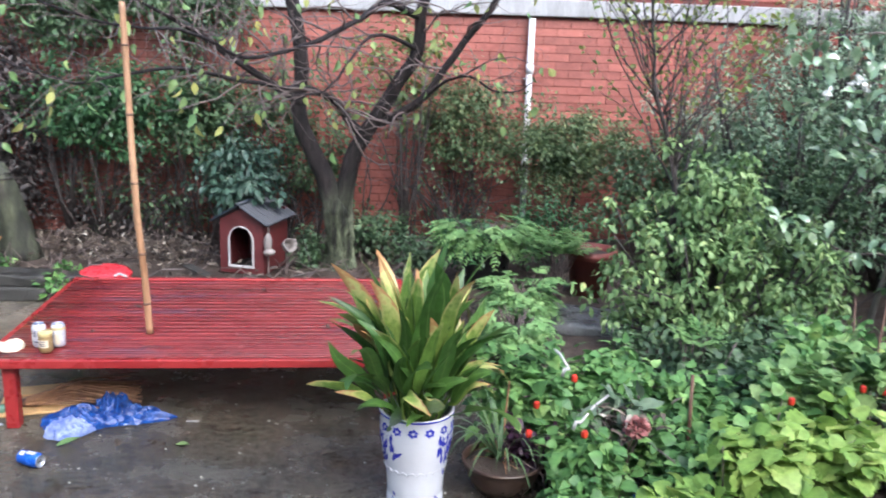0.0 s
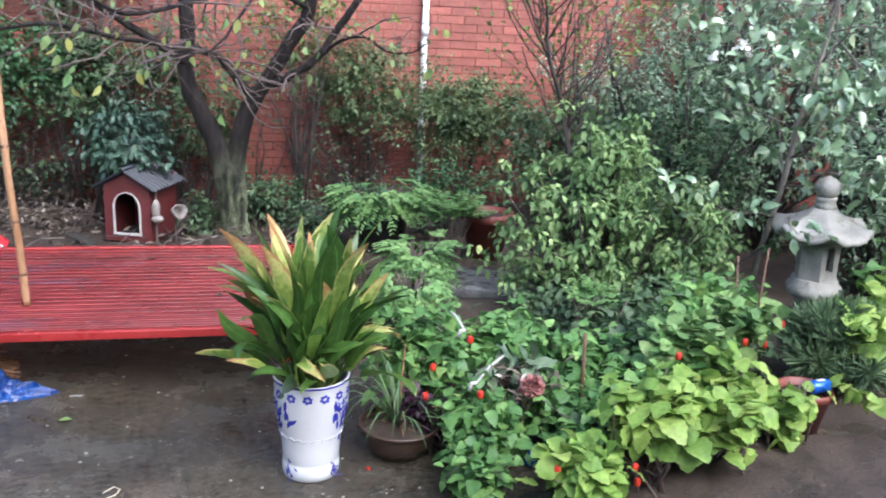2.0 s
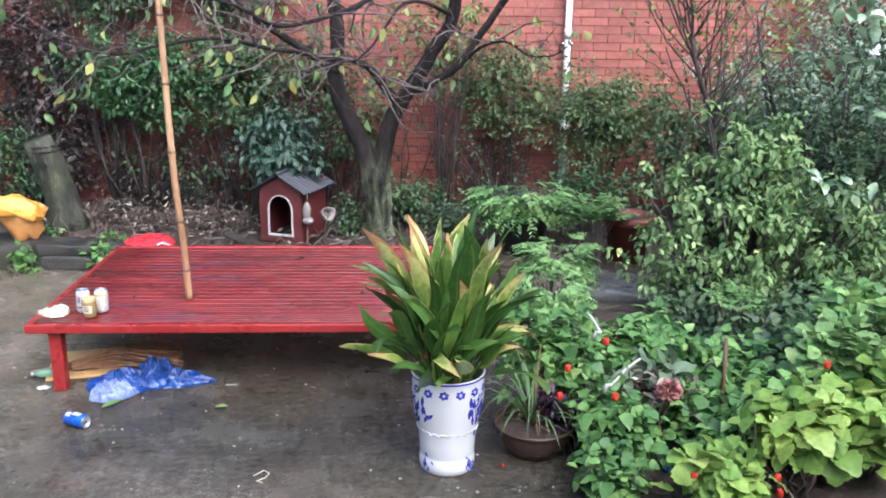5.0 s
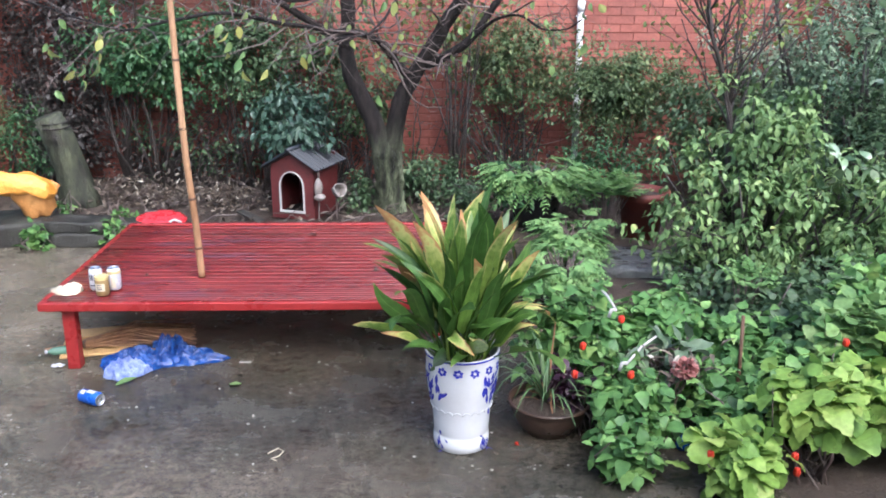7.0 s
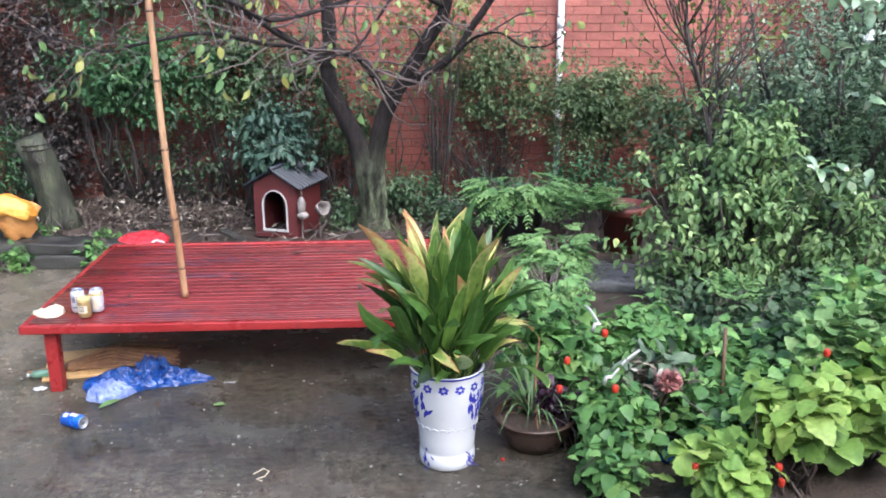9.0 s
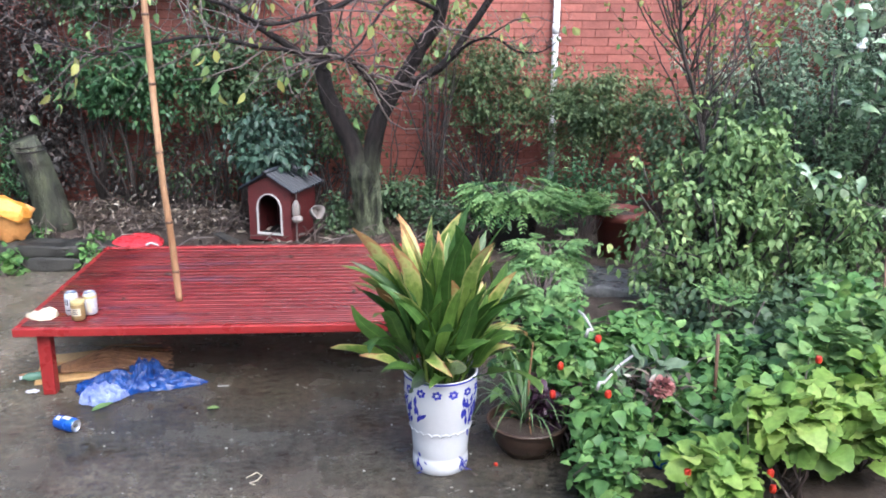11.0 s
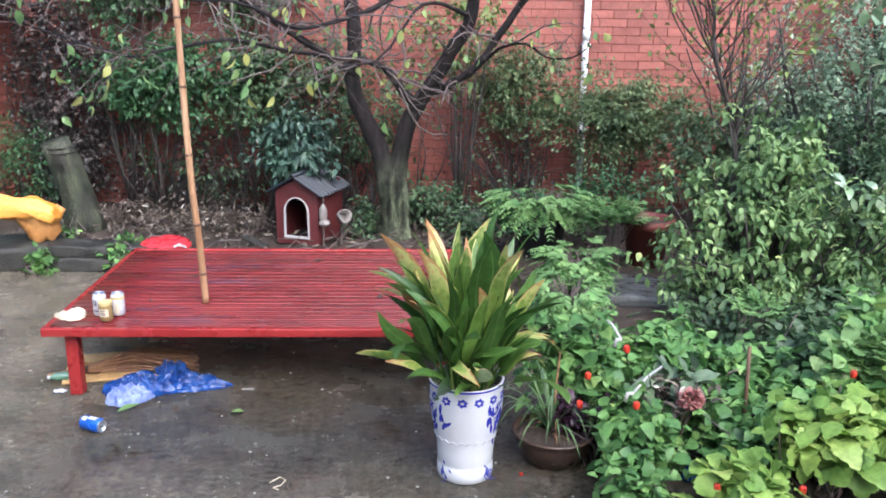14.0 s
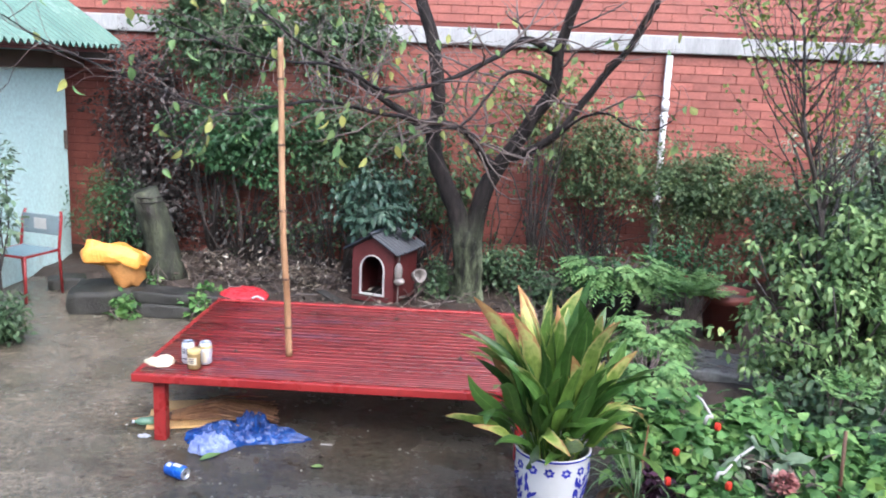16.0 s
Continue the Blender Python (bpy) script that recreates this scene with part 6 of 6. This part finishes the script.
leaves("foliage", pos, rng.normal(size=pos.shape) + np.array([0.1, -0.3, -0.3]), np.tile([0, 0, 1.0], (len(pos), 1)) + rng.normal(size=pos.shape) * 0.5, 0.065 + 0.05 * rng.random(len(pos)), OVATE,
       leafy("shining_leaf", [(0, (0.10, 0.17, 0.09)), (0.6, (0.22, 0.32, 0.18)), (1, (0.42, 0.50, 0.33))], 0.14, 0.25, shine=1.0), glossy, CAM)

# ---- bushes along the wall ----
def wallbush(base, centre, radii, clumps, per, size, shape, material, label, **more):
    return shrub("wall_bush", label, "bush", base, centre, radii, int(clumps * 1.45), per, 0.075, size, shape, material, stem=0.010, stems=more.pop("stems", 9), bark=M_BARK, **more)


DK = "dark glossy evergreen bush growing against the brick wall"
wallbush((-2.6, 7.75, 0.03), (-2.45, 7.65, 1.3), (0.68, 0.3, 0.48), 240, 14, 0.062, OVATE, G_DARK, DK, hollow=0.3)
wallbush((-1.85, 7.8, 0.03), (-1.65, 7.75, 1.25), (0.62, 0.26, 0.5), 170, 13, 0.06, OVATE, G_HEDGE, DK, hollow=0.3)
wallbush((-1.2, 7.85, 0.03), (-1.0, 7.85, 1.35), (0.55, 0.2, 0.45), 90, 11, 0.05, OVATE, G_HEDGE, "thin green climber on the brick wall behind the tree", stems=18)
wallbush((-1.3, 7.6, 0.03), (-1.3, 7.55, 0.8), (0.42, 0.25, 0.26), 60, 9, 0.085, OVATE, G_GREY, "grey-green large-leaved bush behind the dog house", droop=0.8)
wallbush((-1.5, 7.3, 0.03), (-1.2, 6.95, 0.70), (0.3, 0.16, 0.12), 30, 8, 0.085, OVATE, G_GREY, "large-leaved branches hanging over the dog house roof", droop=0.9, stems=12)
wallbush((-2.2, 7.9, 0.03), (-2.2, 7.85, 0.5), (0.9, 0.16, 0.35), 60, 9, 0.06, OVATE, G_HEDGE, "straggling dark undergrowth along the wall", stems=20)
wallbush((-2.6, 7.95, 0.03), (-2.5, 7.9, 0.45), (0.9, 0.15, 0.5), 90, 9, 0.055, OVATE, G_VINE, "dark withered undergrowth at the foot of the wall", stems=60)
wallbush((-1.0, 7.95, 0.03), (-1.1, 7.95, 0.55), (0.7, 0.13, 0.5), 60, 9, 0.055, OVATE, G_VINE, "dark withered undergrowth behind the dog house", stems=46)
wallbush((0.55, 7.95, 0.03), (0.5, 7.97, 0.6), (0.7, 0.12, 0.6), 40, 8, 0.045, OVATE, G_VINE, "withered brown creeper on the brick wall", stems=40)
wallbush((-0.3, 7.95, 0.03), (-0.3, 7.95, 0.6), (0.7, 0.14, 0.5), 26, 8, 0.055, OVATE, G_HEDGE, "straggling thin undergrowth along the wall", stems=12)
wallbush((-0.75, 7.75, 0.03), (-0.7, 7.75, 1.0), (0.4, 0.26, 0.55), 90, 10, 0.06, OVATE, G_HEDGE, "thin hedge bush by the old tree")
wallbush((-2.9, 7.9, 0.03), (-2.75, 7.85, 2.25), (0.75, 0.22, 0.5), 230, 14, 0.065, OVATE, G_HEDGE, "climbing greenery along the top of the wall", stems=14)
wallbush((-1.6, 7.9, 0.03), (-1.75, 7.9, 2.2), (0.6, 0.2, 0.45), 150, 13, 0.065, OVATE, G_HEDGE, "climbing greenery along the top of the wall", stems=14)
wallbush((0.1, 7.7, 0.03), (0.0, 7.7, 1.65), (0.55, 0.25, 0.5), 60, 9, 0.07, OVATE, leafy("pale_hanging_leaf", [(0, (0.07, 0.13, 0.05)), (0.7, (0.17, 0.24, 0.08)), (1, (0.32, 0.3, 0.08))], 0.4, 0.3), "thin pale-leaved climber on the brick wall", stems=16)
wallbush((0.75, 7.85, 0.03), (0.62, 7.8, 1.25), (0.6, 0.24, 0.48), 210, 18, 0.043, OVATE, G_OLIVE, "fine-leaved hedge bush against the brick wall")
wallbush((1.55, 7.75, 0.03), (1.5, 7.65, 1.0), (0.75, 0.32, 0.42), 330, 18, 0.045, OVATE, G_OLIVE, "dark dense hedge bush against the brick wall", hollow=0.3)
wallbush((0.6, 7.7, 0.03), (0.5, 7.65, 0.5), (0.55, 0.25, 0.4), 16, 7, 0.05, OVATE, G_HEDGE, "straggling bare-stemmed bush at the wall's foot", stems=16)
wallbush((-0.2, 7.3, 0.03), (-0.15, 7.25, 0.26), (0.35, 0.2, 0.24), 80, 10, 0.06, OVATE, G_HEDGE, "low green plant at the foot of the tree")
wallbush((-0.72, 6.95, 0.03), (-0.7, 6.95, 0.22), (0.12, 0.14, 0.2), 34, 8, 0.06, OVATE, G_HEDGE, "low green plant between kennel and tree")
wallbush((0.1, 6.9, 0.03), (0.15, 6.9, 0.2), (0.28, 0.2, 0.16), 50, 9, 0.055, OVATE, G_HEDGE, "low green plant at the foot of the tree")
wallbush((2.3, 7.4, 0.03), (2.35, 7.3, 0.75), (0.65, 0.4, 0.55), 200, 13, 0.06, OVATE, G_HEDGE, "dense dark hedge bush at the back of the garden", hollow=0.35)
wallbush((1.3, 6.9, 0.03), (1.3, 6.9, 0.4), (0.5, 0.25, 0.3), 80, 10, 0.055, OVATE, G_DARK, "low dark bush behind the clay tub")
TALL = "tall dense grey-green tree filling the garden's corner"
for base, centre, radii, n_, mat_ in (
        ((3.1, 6.9, 0.03), (3.1, 6.8, 1.05), (0.75, 0.5, 0.9), 360, G_BLUE), ((3.9, 6.6, 0.03), (3.95, 6.5, 1.3), (0.85, 0.55, 1.2), 380, G_BLUE),
        ((4.9, 6.2, 0.03), (4.9, 6.1, 1.3), (0.9, 0.6, 1.25), 380, G_BLUE), ((4.2, 5.3, 0.03), (4.25, 5.3, 0.8), (0.75, 0.5, 0.75), 260, G_BLUE),
        ((5.3, 5.0, 0.03), (5.3, 5.0, 0.9), (0.8, 0.6, 0.9), 240, G_HEDGE), ((2.9, 5.9, 0.03), (2.95, 5.9, 0.8), (0.5, 0.4, 0.7), 220, G_HEDGE),
        # the farthest trees take the paler leaf, with haze put into its colour
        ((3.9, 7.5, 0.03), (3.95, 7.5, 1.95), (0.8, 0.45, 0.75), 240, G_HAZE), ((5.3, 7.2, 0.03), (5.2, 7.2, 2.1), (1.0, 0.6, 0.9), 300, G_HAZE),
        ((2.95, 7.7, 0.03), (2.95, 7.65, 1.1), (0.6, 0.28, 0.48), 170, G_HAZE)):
    shrub("corner_tree", TALL, "tree", base, centre, radii, n_, 19, 0.08, 0.05, OVATE, mat_, droop=0.5, hollow=0.35, stem=0.03, stems=50, bark=M_BARK, group="trees in the corner")

bl = thing("white_blossom_spray", (3.35, 6.35, 0.03, 0, 0, 0), "spray of small white flowers among the corner trees", "flower")
part("stem", Geo().tube([(3.35, 6.35, 0.03), (3.3, 6.3, 0.9), (3.3, 6.2, 1.7)], [0.01, 0.008, 0.004], 6), M_TWIG, bl, base=(3.35, 6.35, 0.03))
pos = np.repeat(np.array([(3.28, 6.15, 1.68), (3.4, 6.15, 1.66), (3.12, 6.2, 1.6), (3.34, 6.15, 1.72)]), 12, 0) + rng.normal(size=(48, 3)) * 0.015
leaves("petals", pos, rng.normal(size=pos.shape), rng.normal(size=pos.shape), np.full(48, 0.035), ROUND, M_WHITE_PETAL, bl, (3.35, 6.35, 0.03), kind="stuff")

# dark vines by the shed and in the left corner
wallbush((-3.6, 7.95, 0.03), (-3.5, 7.9, 1.05), (0.55, 0.22, 1.15), 340, 13, 0.06, OVATE, G_VINE, "dark withered climber covering the wall beside the shed", stems=50)
wallbush((-3.9, 7.6, 0.03), (-3.75, 7.5, 0.55), (0.35, 0.25, 0.45), 90, 11, 0.055, NARROW, G_DARK, "dark green bush at the shed corner")
wallbush((-3.75, 5.7, 0.0), (-3.72, 5.75, 0.95), (0.2, 0.2, 0.4), 34, 8, 0.07, OVATE, G_BLUE, "grey-green bush beside the old chair")
wallbush((-3.6, 5.2, 0.0), (-3.45, 5.25, 0.2), (0.22, 0.25, 0.2), 60, 10, 0.06, OVATE, G_HEDGE, "low green bush at the edge of the yard")
for x, y, r in ((-2.95, 6.0, 0.13), (-2.42, 6.12, 0.12), (-3.05, 6.75, 0.12), (-2.45, 6.45, 0.1)):
    mallow((x, y, 0), (x, y, 0.07), (r * 0.8, r * 0.4, 0.05), 16, 8, 0.055, G_MALLOW, HEART, "small green weed growing by the stones")

# dead leaves and twigs over the soil at the wall's foot
litter = thing("leaf_litter", (-2.0, 7.0, 0.05, 0, 0, 0), "pale dead leaves and twigs scattered over dark soil", "leaf litter")
litter["kind"] = "stuff"
n_ = 1100
pos = np.stack([-3.4 + 4.4 * rng.random(n_), 6.3 + 1.6 * rng.random(n_), 0.055 + 0.05 * rng.random(n_)], 1)
heap = np.array([-2.5, 7.2, 0.14]) + rng.normal(size=(500, 3)) * np.array([0.32, 0.18, 0.09])
heap2 = np.array([-1.75, 7.1, 0.12]) + rng.normal(size=(300, 3)) * np.array([0.2, 0.15, 0.1])
pos = np.concatenate([pos, heap, heap2])
pos[:, 2] = np.maximum(pos[:, 2], 0.06)
leaves("dead_leaves", pos, rng.normal(size=pos.shape) * np.array([1, 1, 0.6]), np.tile([0, 0, 1.0], (len(pos), 1)) + rng.normal(size=pos.shape) * 0.5, 0.035 + 0.045 * rng.random(len(pos)), NARROW, G_DEAD, litter, (-2, 7, 0.05), kind="stuff")
g = Geo()
for k in range(140):
    x, y = prng.uniform(-3.3, 0.3), prng.uniform(6.35, 7.8)
    a, l = prng.uniform(0, 3.14), prng.uniform(0.1, 0.4)
    g.tube([(x, y, 0.06), (x + math.cos(a) * l * 0.5, y + math.sin(a) * l * 0.5, 0.08 + prng.random() * 0.12), (x + math.cos(a) * l, y + math.sin(a) * l, 0.07 + prng.random() * 0.1)], 0.004, 4)
part("twigs", g, M_TWIG, litter, base=(-2, 7, 0.05), kind="stuff")

# ---- nearest bricks, one by one ----
bm_brick = Geo().box(JOINT / 2, LONG - JOINT / 2, 0, 0.02, JOINT / 2, COURSE - JOINT / 2)
first = part("brick", bm_brick, M_BRICK, wall)
first.matrix_basis = pose(near_bricks[0][0], WALL_Y + near_bricks[0][2], near_bricks[0][1])
for x, z, wob in near_bricks[1:]:
    share(first, pose(x, WALL_Y + wob, z), wall)
